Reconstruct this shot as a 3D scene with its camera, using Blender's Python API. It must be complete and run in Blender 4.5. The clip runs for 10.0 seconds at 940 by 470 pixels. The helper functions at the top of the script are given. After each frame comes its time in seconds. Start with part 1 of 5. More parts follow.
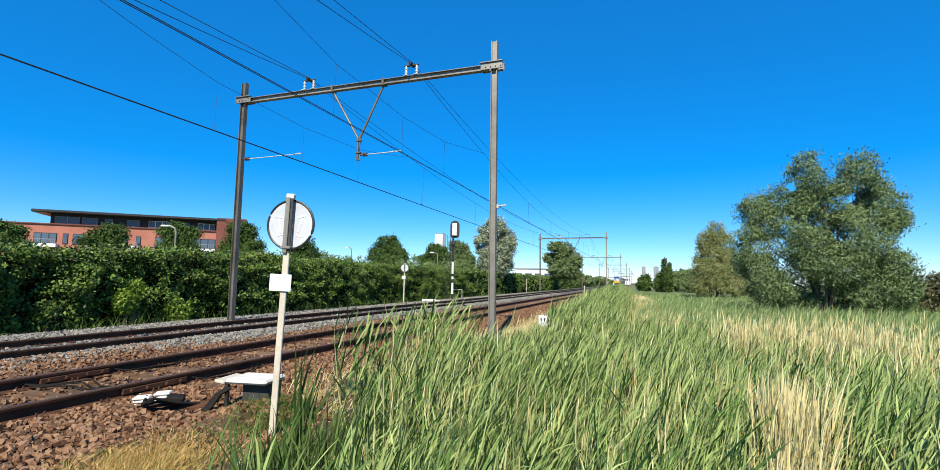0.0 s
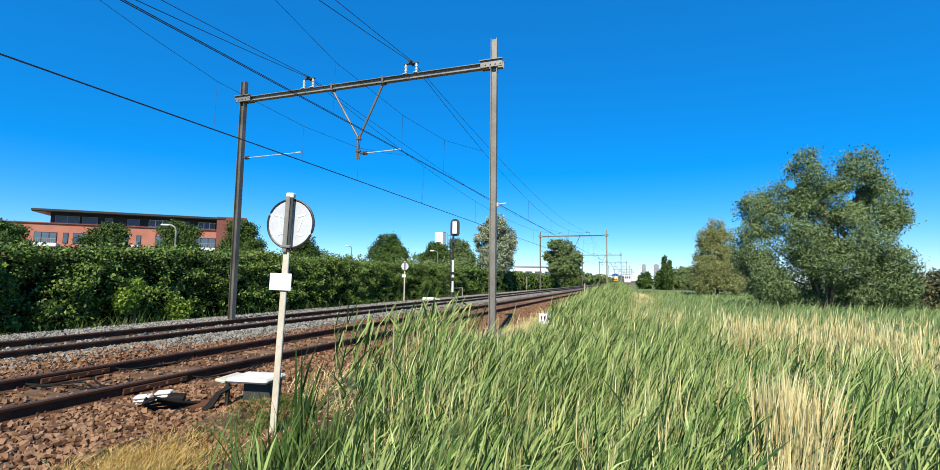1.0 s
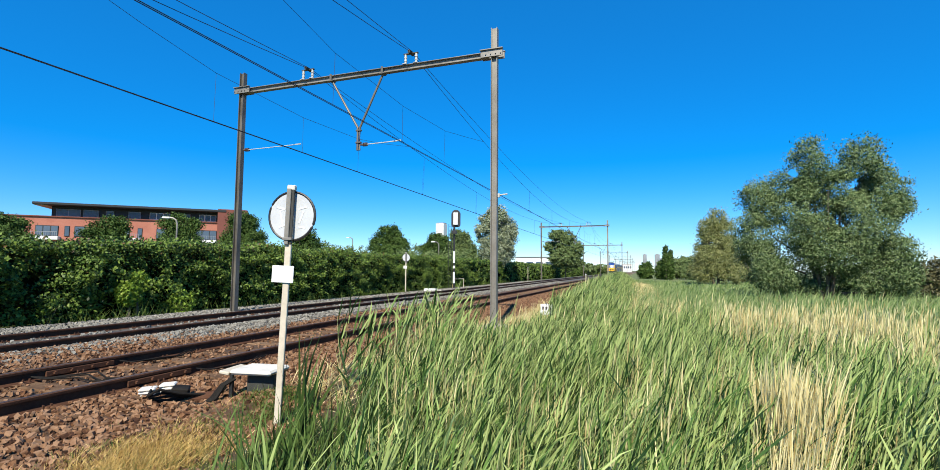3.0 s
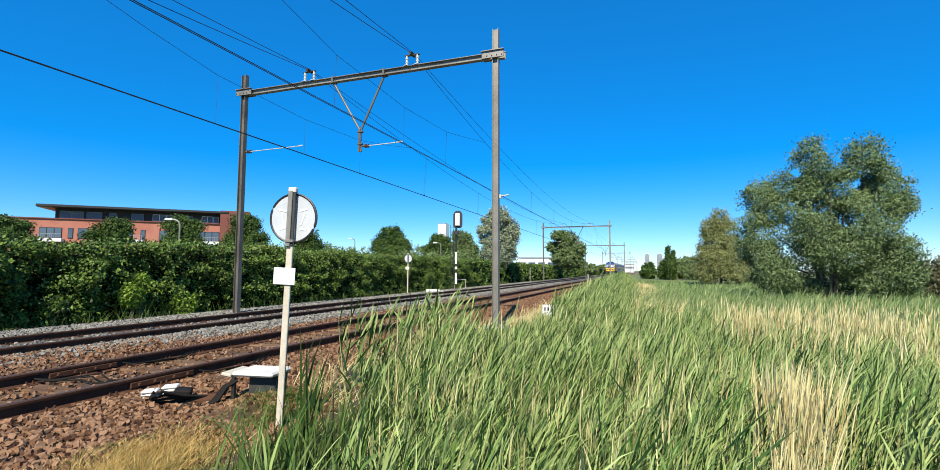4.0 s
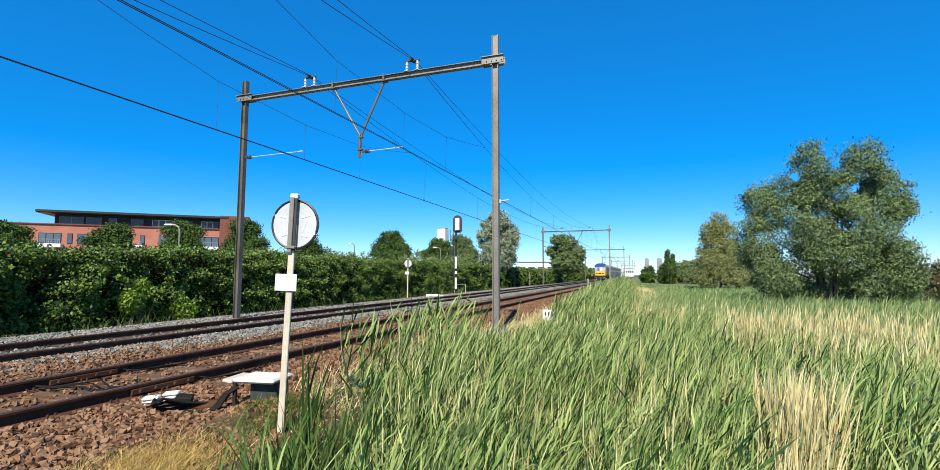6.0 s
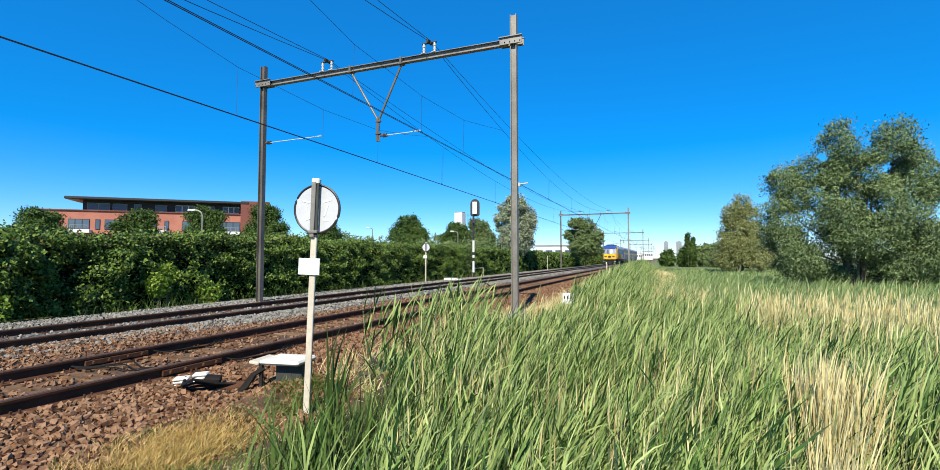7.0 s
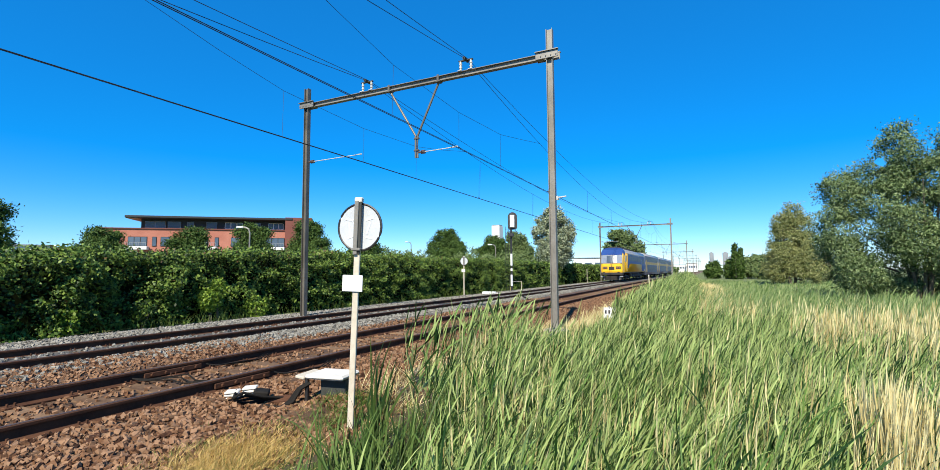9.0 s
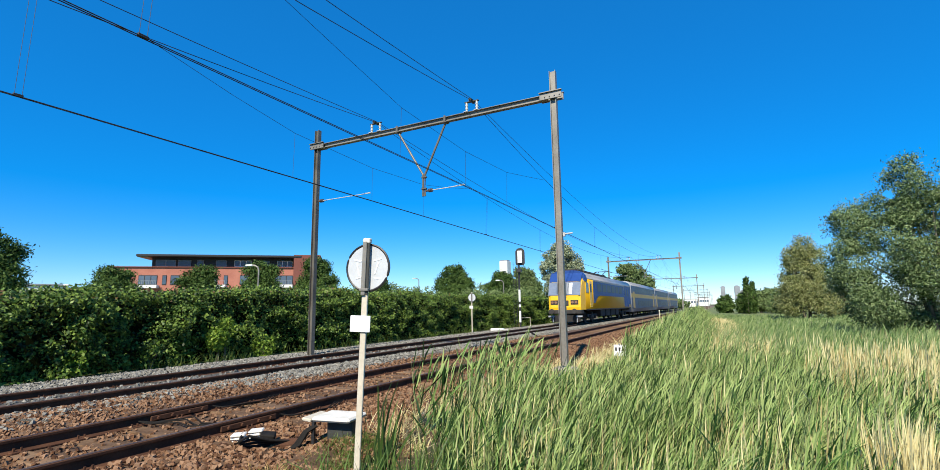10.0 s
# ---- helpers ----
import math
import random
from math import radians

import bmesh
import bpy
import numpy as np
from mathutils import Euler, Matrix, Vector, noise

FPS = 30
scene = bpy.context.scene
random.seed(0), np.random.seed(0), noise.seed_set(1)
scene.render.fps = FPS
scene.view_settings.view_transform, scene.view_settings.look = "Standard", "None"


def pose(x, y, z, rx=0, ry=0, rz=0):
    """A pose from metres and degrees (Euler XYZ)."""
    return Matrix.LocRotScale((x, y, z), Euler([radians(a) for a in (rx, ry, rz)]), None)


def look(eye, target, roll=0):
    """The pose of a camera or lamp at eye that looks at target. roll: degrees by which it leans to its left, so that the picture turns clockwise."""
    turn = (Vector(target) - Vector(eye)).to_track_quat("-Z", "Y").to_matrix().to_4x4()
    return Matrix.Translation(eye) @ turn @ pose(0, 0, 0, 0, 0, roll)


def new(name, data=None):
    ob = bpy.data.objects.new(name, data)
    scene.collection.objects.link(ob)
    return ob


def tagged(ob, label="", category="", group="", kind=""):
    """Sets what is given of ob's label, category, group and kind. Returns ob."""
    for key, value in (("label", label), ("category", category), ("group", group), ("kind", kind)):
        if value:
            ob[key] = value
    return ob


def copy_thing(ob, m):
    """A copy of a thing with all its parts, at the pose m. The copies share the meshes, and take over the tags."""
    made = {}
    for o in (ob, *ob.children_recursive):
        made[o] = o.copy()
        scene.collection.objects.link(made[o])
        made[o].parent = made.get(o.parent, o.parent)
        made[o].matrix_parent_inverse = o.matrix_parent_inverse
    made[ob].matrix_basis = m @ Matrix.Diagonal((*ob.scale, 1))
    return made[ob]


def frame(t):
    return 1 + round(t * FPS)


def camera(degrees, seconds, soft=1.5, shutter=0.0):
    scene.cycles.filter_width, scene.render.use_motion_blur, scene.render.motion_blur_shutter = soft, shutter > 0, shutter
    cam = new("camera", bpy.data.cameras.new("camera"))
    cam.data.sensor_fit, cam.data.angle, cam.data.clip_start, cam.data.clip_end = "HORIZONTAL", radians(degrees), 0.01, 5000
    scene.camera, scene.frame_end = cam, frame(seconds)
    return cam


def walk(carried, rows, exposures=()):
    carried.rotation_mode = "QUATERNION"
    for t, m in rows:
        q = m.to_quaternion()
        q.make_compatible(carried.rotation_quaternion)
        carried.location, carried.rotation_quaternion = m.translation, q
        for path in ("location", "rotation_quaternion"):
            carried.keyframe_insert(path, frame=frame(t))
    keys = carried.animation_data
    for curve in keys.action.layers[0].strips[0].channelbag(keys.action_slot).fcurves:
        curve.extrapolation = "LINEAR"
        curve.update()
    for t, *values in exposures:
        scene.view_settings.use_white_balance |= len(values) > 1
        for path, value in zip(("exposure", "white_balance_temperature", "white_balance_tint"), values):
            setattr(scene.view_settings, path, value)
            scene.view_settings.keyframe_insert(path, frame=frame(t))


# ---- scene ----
# The world: y runs along the railway towards the coming train, z = 0 at the top of the rails.
cam = camera(88.6, 10.0, soft=0.65)
PATH = [
    (0, 0.001, 0.000, 1.300, 19.31, 5.39, -0.87),
    (0.5, -0.003, 0.005, 1.303, 19.32, 5.18, -0.77),
    (1, 0.000, 0.004, 1.305, 19.34, 5.17, -0.72),
    (1.5, 0.002, 0.003, 1.304, 19.22, 4.80, -0.65),
    (2, -0.003, 0.010, 1.311, 19.21, 4.30, -0.72),
    (2.5, -0.011, 0.006, 1.307, 19.28, 4.07, -0.55),
    (4, 0.002, 0.005, 1.319, 19.73, 4.16, -0.24),
    (4.5, 0.013, 0.003, 1.319, 19.55, 4.31, -0.22),
    (5, 0.006, 0.001, 1.324, 19.25, 4.39, -0.19),
    (6.5, -0.031, -0.015, 1.336, 20.39, 4.77, -0.06),
    (7, -0.062, -0.007, 1.334, 21.71, 2.76, 0.04),
    (7.5, -0.096, 0.022, 1.335, 23.02, 0.07, 0.32),
    (8, -0.103, 0.013, 1.341, 24.37, 0.27, 0.45),
    (8.5, -0.093, -0.009, 1.347, 25.49, 1.67, 0.43),
    (9, -0.073, -0.040, 1.367, 26.18, 4.33, 0.40),
    (9.5, -0.044, -0.067, 1.388, 26.77, 6.62, 0.64),
    (10, -0.035, -0.090, 1.407, 27.14, 8.56, 0.82),
]
walk(cam, [(t, pose(x, y, z, 90 + pitch, roll, yaw)) for t, x, y, z, yaw, pitch, roll in PATH], exposures=[(0, 0.70), (6.5, 0.70), (7.5, 0.76), (8.6, 0.78), (9.3, 0.74), (10, 0.68)])

# ---------------------------------------------------------------- light
SUN_ALT, SUN_AZ = radians(44), math.atan2(0.19, -1.0)      # the sun stands behind the camera
world = bpy.data.worlds.new("sky")
scene.world = world
world.use_nodes = True
wn = world.node_tree.nodes
sky = wn.new("ShaderNodeTexSky")
sky.sky_type = 'NISHITA'
sky.sun_disc = False
sky.sun_elevation = SUN_ALT
sky.sun_rotation = SUN_AZ
sky.air_density = 0.85
sky.dust_density = 0.0
sky.ozone_density = 6.0
wn["Background"].inputs["Strength"].default_value = 0.094
deep = wn.new("ShaderNodeHueSaturation")
deep.inputs["Saturation"].default_value = 1.4
deep.inputs["Value"].default_value = 1.3
clear = wn.new("ShaderNodeMix")                          # the even deep blue of dry, clear summer air
clear.data_type = 'RGBA'
clear.inputs["Factor"].default_value = 0.37
blue = [k for k in clear.inputs if k.type == 'RGBA']
blue[1].default_value = (0.12, 1.8, 5.4, 1)
world.node_tree.links.new(sky.outputs[0], deep.inputs["Color"])
world.node_tree.links.new(deep.outputs[0], blue[0])
world.node_tree.links.new([k for k in clear.outputs if k.type == 'RGBA'][0], wn["Background"].inputs["Color"])
sun = bpy.data.lights.new("sun", 'SUN')
sun.energy, sun.angle, sun.color = 5.0, radians(0.53), (1.0, 0.92, 0.76)
sun_dir = Vector((math.sin(SUN_AZ) * math.cos(SUN_ALT), math.cos(SUN_AZ) * math.cos(SUN_ALT), math.sin(SUN_ALT)))
new("sun", sun).matrix_world = look(sun_dir * 50, (0, 0, 0))


# ---------------------------------------------------------------- materials
def mat(name, c1, c2, scale=8.0, rough=0.7, metal=0.0, bump=0.3, c3=None, fine=60.0, island=0.0, obj=0.0, trans=0.0, spec=0.5, bump_dist=0.01):
    """Two scales of variation between c1 and c2, stains of c3, bump; island, obj: variation piece by piece."""
    m = bpy.data.materials.new(name)
    m.use_nodes = True
    nt = m.node_tree
    nd, ln = nt.nodes, nt.links
    b = nd["Principled BSDF"]
    tc = nd.new("ShaderNodeTexCoord")
    n1 = nd.new("ShaderNodeTexNoise")
    n1.inputs["Scale"].default_value, n1.inputs["Detail"].default_value = scale, 5
    n2 = nd.new("ShaderNodeTexNoise")
    n2.inputs["Scale"].default_value, n2.inputs["Detail"].default_value = fine, 4
    geo = nd.new("ShaderNodeNewGeometry")
    for n in (n1, n2):
        ln.new(geo.outputs["Position"], n.inputs["Vector"]) if not obj else ln.new(tc.outputs["Object"], n.inputs["Vector"])
    add = nd.new("ShaderNodeMath")
    add.operation = 'MULTIPLY_ADD'
    ln.new(n2.outputs[0], add.inputs[0])
    add.inputs[1].default_value = 0.5
    ln.new(n1.outputs[0], add.inputs[2])
    last = add.outputs[0]
    if island or obj:
        if island:
            r = geo.outputs["Random Per Island"]
            k = island
        else:
            oi = nd.new("ShaderNodeObjectInfo")
            r = oi.outputs["Random"]
            k = obj
        a2 = nd.new("ShaderNodeMath")
        a2.operation = 'MULTIPLY_ADD'
        ln.new(r, a2.inputs[0])
        a2.inputs[1].default_value = k
        ln.new(last, a2.inputs[2])
        a3 = nd.new("ShaderNodeMath")
        a3.operation = 'SUBTRACT'
        ln.new(a2.outputs[0], a3.inputs[0])
        a3.inputs[1].default_value = k / 2
        last = a3.outputs[0]
    ramp = nd.new("ShaderNodeValToRGB")
    ramp.color_ramp.elements[0].position, ramp.color_ramp.elements[1].position = 0.52, 1.0
    ramp.color_ramp.elements[0].color, ramp.color_ramp.elements[1].color = (*c1, 1), (*c2, 1)
    if c3:
        e = ramp.color_ramp.elements.new(0.33)
        e.color = (*c3, 1)
    ln.new(last, ramp.inputs[0])
    ln.new(ramp.outputs[0], b.inputs["Base Color"])
    b.inputs["Roughness"].default_value, b.inputs["Metallic"].default_value = rough, metal
    b.inputs["Specular IOR Level"].default_value = spec
    if bump:
        bp = nd.new("ShaderNodeBump")
        bp.inputs["Strength"].default_value, bp.inputs["Distance"].default_value = bump, bump_dist
        ln.new(n2.outputs[0], bp.inputs["Height"])
        ln.new(bp.outputs[0], b.inputs["Normal"])
    if trans:
        tl = nd.new("ShaderNodeBsdfTranslucent")
        ln.new(ramp.outputs[0], tl.inputs["Color"])
        mx = nd.new("ShaderNodeMixShader")
        mx.inputs[0].default_value = trans
        ln.new(b.outputs[0], mx.inputs[1])
        ln.new(tl.outputs[0], mx.inputs[2])
        ln.new(mx.outputs[0], nd["Material Output"].inputs["Surface"])
    return m


M_soil = mat("soil", (0.065, 0.05, 0.032), (0.12, 0.095, 0.06), 0.9, 0.95, c3=(0.03, 0.028, 0.016), fine=14, spec=0.1)
M_meadow = mat("meadow", (0.074, 0.115, 0.029), (0.156, 0.172, 0.057), 0.25, 0.95, c3=(0.049, 0.09, 0.021), fine=5, bump=0.8, bump_dist=0.1)
# darker than the stones on it: shade between them put into the colour
M_brown_bed = mat("brown_ballast_bed", (0.055, 0.028, 0.013), (0.13, 0.07, 0.033), 3, 0.95, c3=(0.022, 0.012, 0.007), fine=22, bump=0.9, bump_dist=0.04)
M_grey_bed = mat("grey_ballast_bed", (0.06, 0.054, 0.046), (0.12, 0.11, 0.095), 4, 0.95, c3=(0.03, 0.026, 0.02), fine=20, bump=0.9, bump_dist=0.04)
M_stone_b = mat("brown_stone", (0.135, 0.065, 0.031), (0.245, 0.145, 0.085), 6, 0.92, c3=(0.045, 0.02, 0.011), fine=45, island=0.9, spec=0.2)
M_stone_bp = mat("brown_stone_piece", (0.135, 0.065, 0.031), (0.245, 0.145, 0.085), 6, 0.92, c3=(0.045, 0.02, 0.011), fine=45, obj=0.9, spec=0.2)
M_stone_g = mat("grey_stone", (0.12, 0.113, 0.096), (0.26, 0.245, 0.21), 5, 0.92, c3=(0.035, 0.032, 0.026), fine=40, island=0.7, spec=0.2)
M_rust = mat("rail_rust", (0.05, 0.022, 0.013), (0.10, 0.045, 0.024), 5, 0.85, 0.0, c3=(0.022, 0.011, 0.008), fine=50, spec=0.2)
M_railtop = mat("worn_rail_top", (0.055, 0.033, 0.025), (0.10, 0.07, 0.055), 2, 0.6, 0.1, 0.05, c3=(0.03, 0.018, 0.014), fine=30, spec=0.3)
M_sleeper = mat("sleeper_wood", (0.105, 0.06, 0.032), (0.19, 0.12, 0.07), 4, 0.95, c3=(0.05, 0.028, 0.016), fine=30, obj=0.5, spec=0.2)
M_steel = mat("galvanised_steel", (0.155, 0.145, 0.125), (0.27, 0.258, 0.232), 1.1, 0.55, 0.3, 0.1, c3=(0.085, 0.076, 0.06), fine=18)
M_steel_dark = mat("weathered_steel", (0.08, 0.072, 0.06), (0.16, 0.148, 0.125), 1.5, 0.55, 0.3, 0.1, c3=(0.04, 0.035, 0.028), fine=18)
M_wire = mat("copper_wire", (0.018, 0.021, 0.025), (0.033, 0.037, 0.041), 3, 0.6, 0.4, 0)
M_ceramic = mat("insulator", (0.074, 0.053, 0.041), (0.115, 0.082, 0.066), 6, 0.3, 0, 0)
M_grp = mat("glass_fibre_arm", (0.386, 0.386, 0.368), (0.478, 0.478, 0.46), 6, 0.5, 0, 0)
M_concrete = mat("concrete", (0.25, 0.215, 0.17), (0.38, 0.34, 0.28), 3, 0.9, c3=(0.14, 0.11, 0.08), fine=40)
M_post = mat("weathered_post", (0.396, 0.35, 0.267), (0.534, 0.488, 0.396), 2.5, 0.8, c3=(0.276, 0.239, 0.175), fine=25)
M_white = mat("white_paint", (0.644, 0.644, 0.626), (0.736, 0.736, 0.727), 5, 0.55, 0, 0.05, c3=(0.506, 0.497, 0.46), fine=40)
M_signback = mat("grey_sign_back", (0.423, 0.442, 0.46), (0.515, 0.534, 0.552), 5, 0.5, 0.1, 0.03, c3=(0.35, 0.359, 0.368), fine=30)
M_scrawl = mat("chalky_scrawl", (0.497, 0.515, 0.534), (0.589, 0.607, 0.626), 5, 0.7, 0, 0)
M_black = mat("black_paint", (0.011, 0.011, 0.012), (0.025, 0.025, 0.025), 5, 0.5, 0, 0.05)
M_cable = mat("black_cable", (0.010, 0.009, 0.008), (0.022, 0.02, 0.018), 8, 0.85, 0, 0, spec=0.1)
M_dark_box = mat("dark_grey_box", (0.025, 0.027, 0.023), (0.041, 0.043, 0.037), 5, 0.7, 0, 0.1)
M_lid = mat("weathered_white_lid", (0.506, 0.478, 0.414), (0.681, 0.662, 0.607), 6, 0.7, 0, 0.1, c3=(0.386, 0.322, 0.23), fine=30)
M_brick = mat("red_brick", (0.30, 0.105, 0.072), (0.38, 0.15, 0.105), 0.6, 0.9, c3=(0.25, 0.083, 0.058), fine=7)
M_brick2 = mat("dark_red_brick", (0.131, 0.041, 0.033), (0.172, 0.057, 0.041), 0.6, 0.9, fine=7)
M_dark_clad = mat("dark_cladding", (0.004, 0.006, 0.008), (0.008, 0.011, 0.015), 0.7, 0.6, fine=5)
M_frame_w = mat("white_frame", (0.607, 0.607, 0.589), (0.699, 0.699, 0.681), 2, 0.5, 0, 0)
M_glass = mat("window_glass", (0.05, 0.075, 0.11), (0.09, 0.125, 0.17), 0.4, 0.22, 0, 0, spec=0.3)
M_train_glass = mat("tinted_glass", (0.012, 0.018, 0.03), (0.03, 0.04, 0.06), 0.4, 0.4, 0, 0, spec=0.2)
M_band = mat("greyed_blue_paint", (0.037, 0.057, 0.115), (0.057, 0.082, 0.148), 0.5, 0.5, 0, 0.02, fine=6, spec=0.3)
M_ochre = mat("dusty_yellow_paint", (0.377, 0.246, 0.049), (0.459, 0.312, 0.074), 0.5, 0.5, 0, 0.02, fine=6)
M_far_white = mat("pale_render", (0.58, 0.58, 0.57), (0.68, 0.68, 0.67), 0.1, 0.8, fine=2, bump=0)
M_far_grey = mat("grey_render", (0.164, 0.18, 0.205), (0.246, 0.262, 0.287), 0.1, 0.8, fine=2, bump=0)
M_bark = mat("bark", (0.074, 0.061, 0.045), (0.139, 0.119, 0.09), 4, 0.95, c3=(0.041, 0.033, 0.025), fine=25)
# near black: the shade deep inside the hedge, put into the colour
M_core = mat("hedge_gap_shade", (0.005, 0.008, 0.003), (0.010, 0.013, 0.005), 3, 0.98, fine=12, bump=0, spec=0.0)


def leaf_mat(name, dark, mid, light, island=1.0, trans=0.3, rough=0.5, spec=0.4):
    return mat(name, mid, light, 0.35, rough, 0, 0, c3=dark, fine=3, island=island, trans=trans, spec=spec)


M_hedge = leaf_mat("hedge_leaves", (0.012, 0.030, 0.005), (0.045, 0.095, 0.014), (0.15, 0.22, 0.04), trans=0.14, island=1.2, spec=0.25)
M_hedge_y = leaf_mat("young_leaves", (0.07, 0.13, 0.014), (0.15, 0.25, 0.03), (0.25, 0.34, 0.05), spec=0.25)
M_hedge_r = leaf_mat("reddish_leaves", (0.074, 0.049, 0.016), (0.115, 0.066, 0.025), (0.164, 0.09, 0.033))
M_tree_d = leaf_mat("dark_tree_leaves", (0.014, 0.034, 0.007), (0.036, 0.074, 0.014), (0.08, 0.13, 0.03), trans=0.12, island=0.7, rough=0.6, spec=0.15)
M_tree_g = leaf_mat("green_tree_leaves", (0.045, 0.075, 0.022), (0.09, 0.14, 0.042), (0.165, 0.22, 0.085), trans=0.15, island=0.7, rough=0.6, spec=0.2)
M_willow = leaf_mat("willow_leaves", (0.028, 0.055, 0.014), (0.072, 0.122, 0.036), (0.21, 0.275, 0.12), rough=0.5, trans=0.15, island=1.2, spec=0.2)
M_pale_willow = leaf_mat("silvery_leaves", (0.08, 0.11, 0.05), (0.17, 0.205, 0.11), (0.34, 0.38, 0.25), rough=0.5, trans=0.15, island=1.0, spec=0.25)
M_olive = leaf_mat("olive_leaves", (0.09, 0.123, 0.029), (0.176, 0.205, 0.061), (0.328, 0.336, 0.139))
M_brush = leaf_mat("brush_leaves", (0.049, 0.053, 0.021), (0.09, 0.09, 0.037), (0.139, 0.131, 0.057))
M_reed = leaf_mat("reed_leaves", (0.013, 0.038, 0.008), (0.090, 0.176, 0.038), (0.31, 0.385, 0.135), trans=0.06, rough=0.45, island=1.55, spec=0.18)
# darker copy of the reed leaves, with the shade of the left edge coloured in
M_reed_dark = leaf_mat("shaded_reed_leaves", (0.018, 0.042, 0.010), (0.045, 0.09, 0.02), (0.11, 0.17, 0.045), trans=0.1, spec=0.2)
M_stem = leaf_mat("reed_stems", (0.06, 0.12, 0.028), (0.19, 0.24, 0.075), (0.46, 0.46, 0.22), trans=0.1, rough=0.6, island=1.3, spec=0.15)
M_reed_far = leaf_mat("far_reed_leaves", (0.05, 0.11, 0.028), (0.12, 0.20, 0.055), (0.26, 0.32, 0.13), trans=0.12, rough=0.5, spec=0.2)
M_straw = leaf_mat("dry_straw", (0.34, 0.26, 0.10), (0.56, 0.46, 0.20), (0.74, 0.66, 0.36), trans=0.2, rough=0.7, spec=0.15)
M_dry = leaf_mat("dry_grass", (0.33, 0.21, 0.06), (0.52, 0.36, 0.12), (0.66, 0.49, 0.2), trans=0.2, rough=0.7, spec=0.15)
M_grass = leaf_mat("fresh_grass", (0.057, 0.107, 0.016), (0.107, 0.172, 0.029), (0.18, 0.238, 0.057), trans=0.35)

# train paint
M_yellow = mat("yellow_paint", (0.736, 0.396, 0.011), (0.791, 0.46, 0.018), 0.6, 0.35, 0, 0.02, fine=6)
M_blue = mat("blue_paint", (0.01, 0.041, 0.172), (0.016, 0.057, 0.221), 0.6, 0.5, 0, 0.02, fine=6, spec=0.3)
M_silver = mat("grey_roof_paint", (0.197, 0.205, 0.221), (0.279, 0.287, 0.303), 0.6, 0.4, 0.2, 0.02, fine=6)
M_pale = mat("pale_grey_paint", (0.221, 0.238, 0.271), (0.295, 0.312, 0.336), 0.6, 0.5, 0, 0.02, fine=6)
M_cab = mat("cab_surround", (0.10, 0.13, 0.19), (0.16, 0.20, 0.27), 1.2, 0.3, 0, 0.02, fine=6)
M_under = mat("underframe", (0.018, 0.016, 0.015), (0.037, 0.033, 0.029), 3, 0.8, 0, 0.1)
M_lamp_on = mat("lamp_glass", (0.18, 0.09, 0.057), (0.262, 0.148, 0.098), 6, 0.2, 0, 0)
M_screen = mat("windscreen", (0.041, 0.057, 0.082), (0.066, 0.09, 0.123), 0.8, 0.28, 0, 0, spec=1.0)


# ---------------------------------------------------------------- mesh helpers
def box(bm, c, s, m=None, bev=0.0):
    """A box with its centre at c and sizes s, turned by m, with bevelled edges."""
    r = bmesh.ops.create_cube(bm, size=1, matrix=Matrix.Translation(c) @ (m or Matrix.Identity(4)) @ Matrix.Diagonal((*s, 1)))
    if bev:
        es = {e for v in r["verts"] for e in v.link_edges}
        bmesh.ops.bevel(bm, geom=list(es), offset=bev, segments=1, affect='EDGES', profile=0.5)


def rod(bm, a, b, r1, r2=None, seg=8, caps=True):
    a, b = Vector(a), Vector(b)
    d = b - a
    m = Matrix.Translation((a + b) / 2) @ d.to_track_quat("Z", "Y").to_matrix().to_4x4()
    bmesh.ops.create_cone(bm, cap_ends=caps, segments=seg, radius1=r1, radius2=r1 if r2 is None else r2, depth=d.length, matrix=m)


def tube(bm, pts, r, seg=5):
    """A bent tube along pts."""
    pts = [Vector(p) for p in pts]
    rings = []
    for i, p in enumerate(pts):
        d = (pts[min(i + 1, len(pts) - 1)] - pts[max(i - 1, 0)]).normalized()
        u = d.cross(Vector((0, 0, 1))) if abs(d.z) < 0.95 else d.cross(Vector((1, 0, 0)))
        u.normalize()
        w = d.cross(u)
        rings.append([bm.verts.new(p + r * (u * math.cos(2 * math.pi * k / seg) + w * math.sin(2 * math.pi * k / seg))) for k in range(seg)])
    for a, b in zip(rings, rings[1:]):
        for k in range(seg):
            bm.faces.new((a[k], a[(k + 1) % seg], b[(k + 1) % seg], b[k]))
    bm.faces.new(rings[0][::-1])
    bm.faces.new(rings[-1])


def prism(bm, outline, y0, y1, ny=1):
    """An outline in x, z, drawn out along y."""
    rows = [[bm.verts.new((x, y0 + (y1 - y0) * j / ny, z)) for x, z in outline] for j in range(ny + 1)]
    n = len(outline)
    for a, b in zip(rows, rows[1:]):
        for k in range(n):
            bm.faces.new((a[k], a[(k + 1) % n], b[(k + 1) % n], b[k]))
    bm.faces.new(rows[0][::-1])
    bm.faces.new(rows[-1])


def mesh_of(bm, name, material):
    bmesh.ops.recalc_face_normals(bm, faces=bm.faces[:])
    me = bpy.data.meshes.new(name)
    bm.to_mesh(me)
    bm.free()
    me.materials.append(material)
    return me


def part(name, bm, material, parent=None, label="", smooth=False):
    me = mesh_of(bm, name, material)
    if smooth:
        me.shade_smooth()
    ob = new(name, me)
    ob.parent = parent
    return tagged(ob, label)


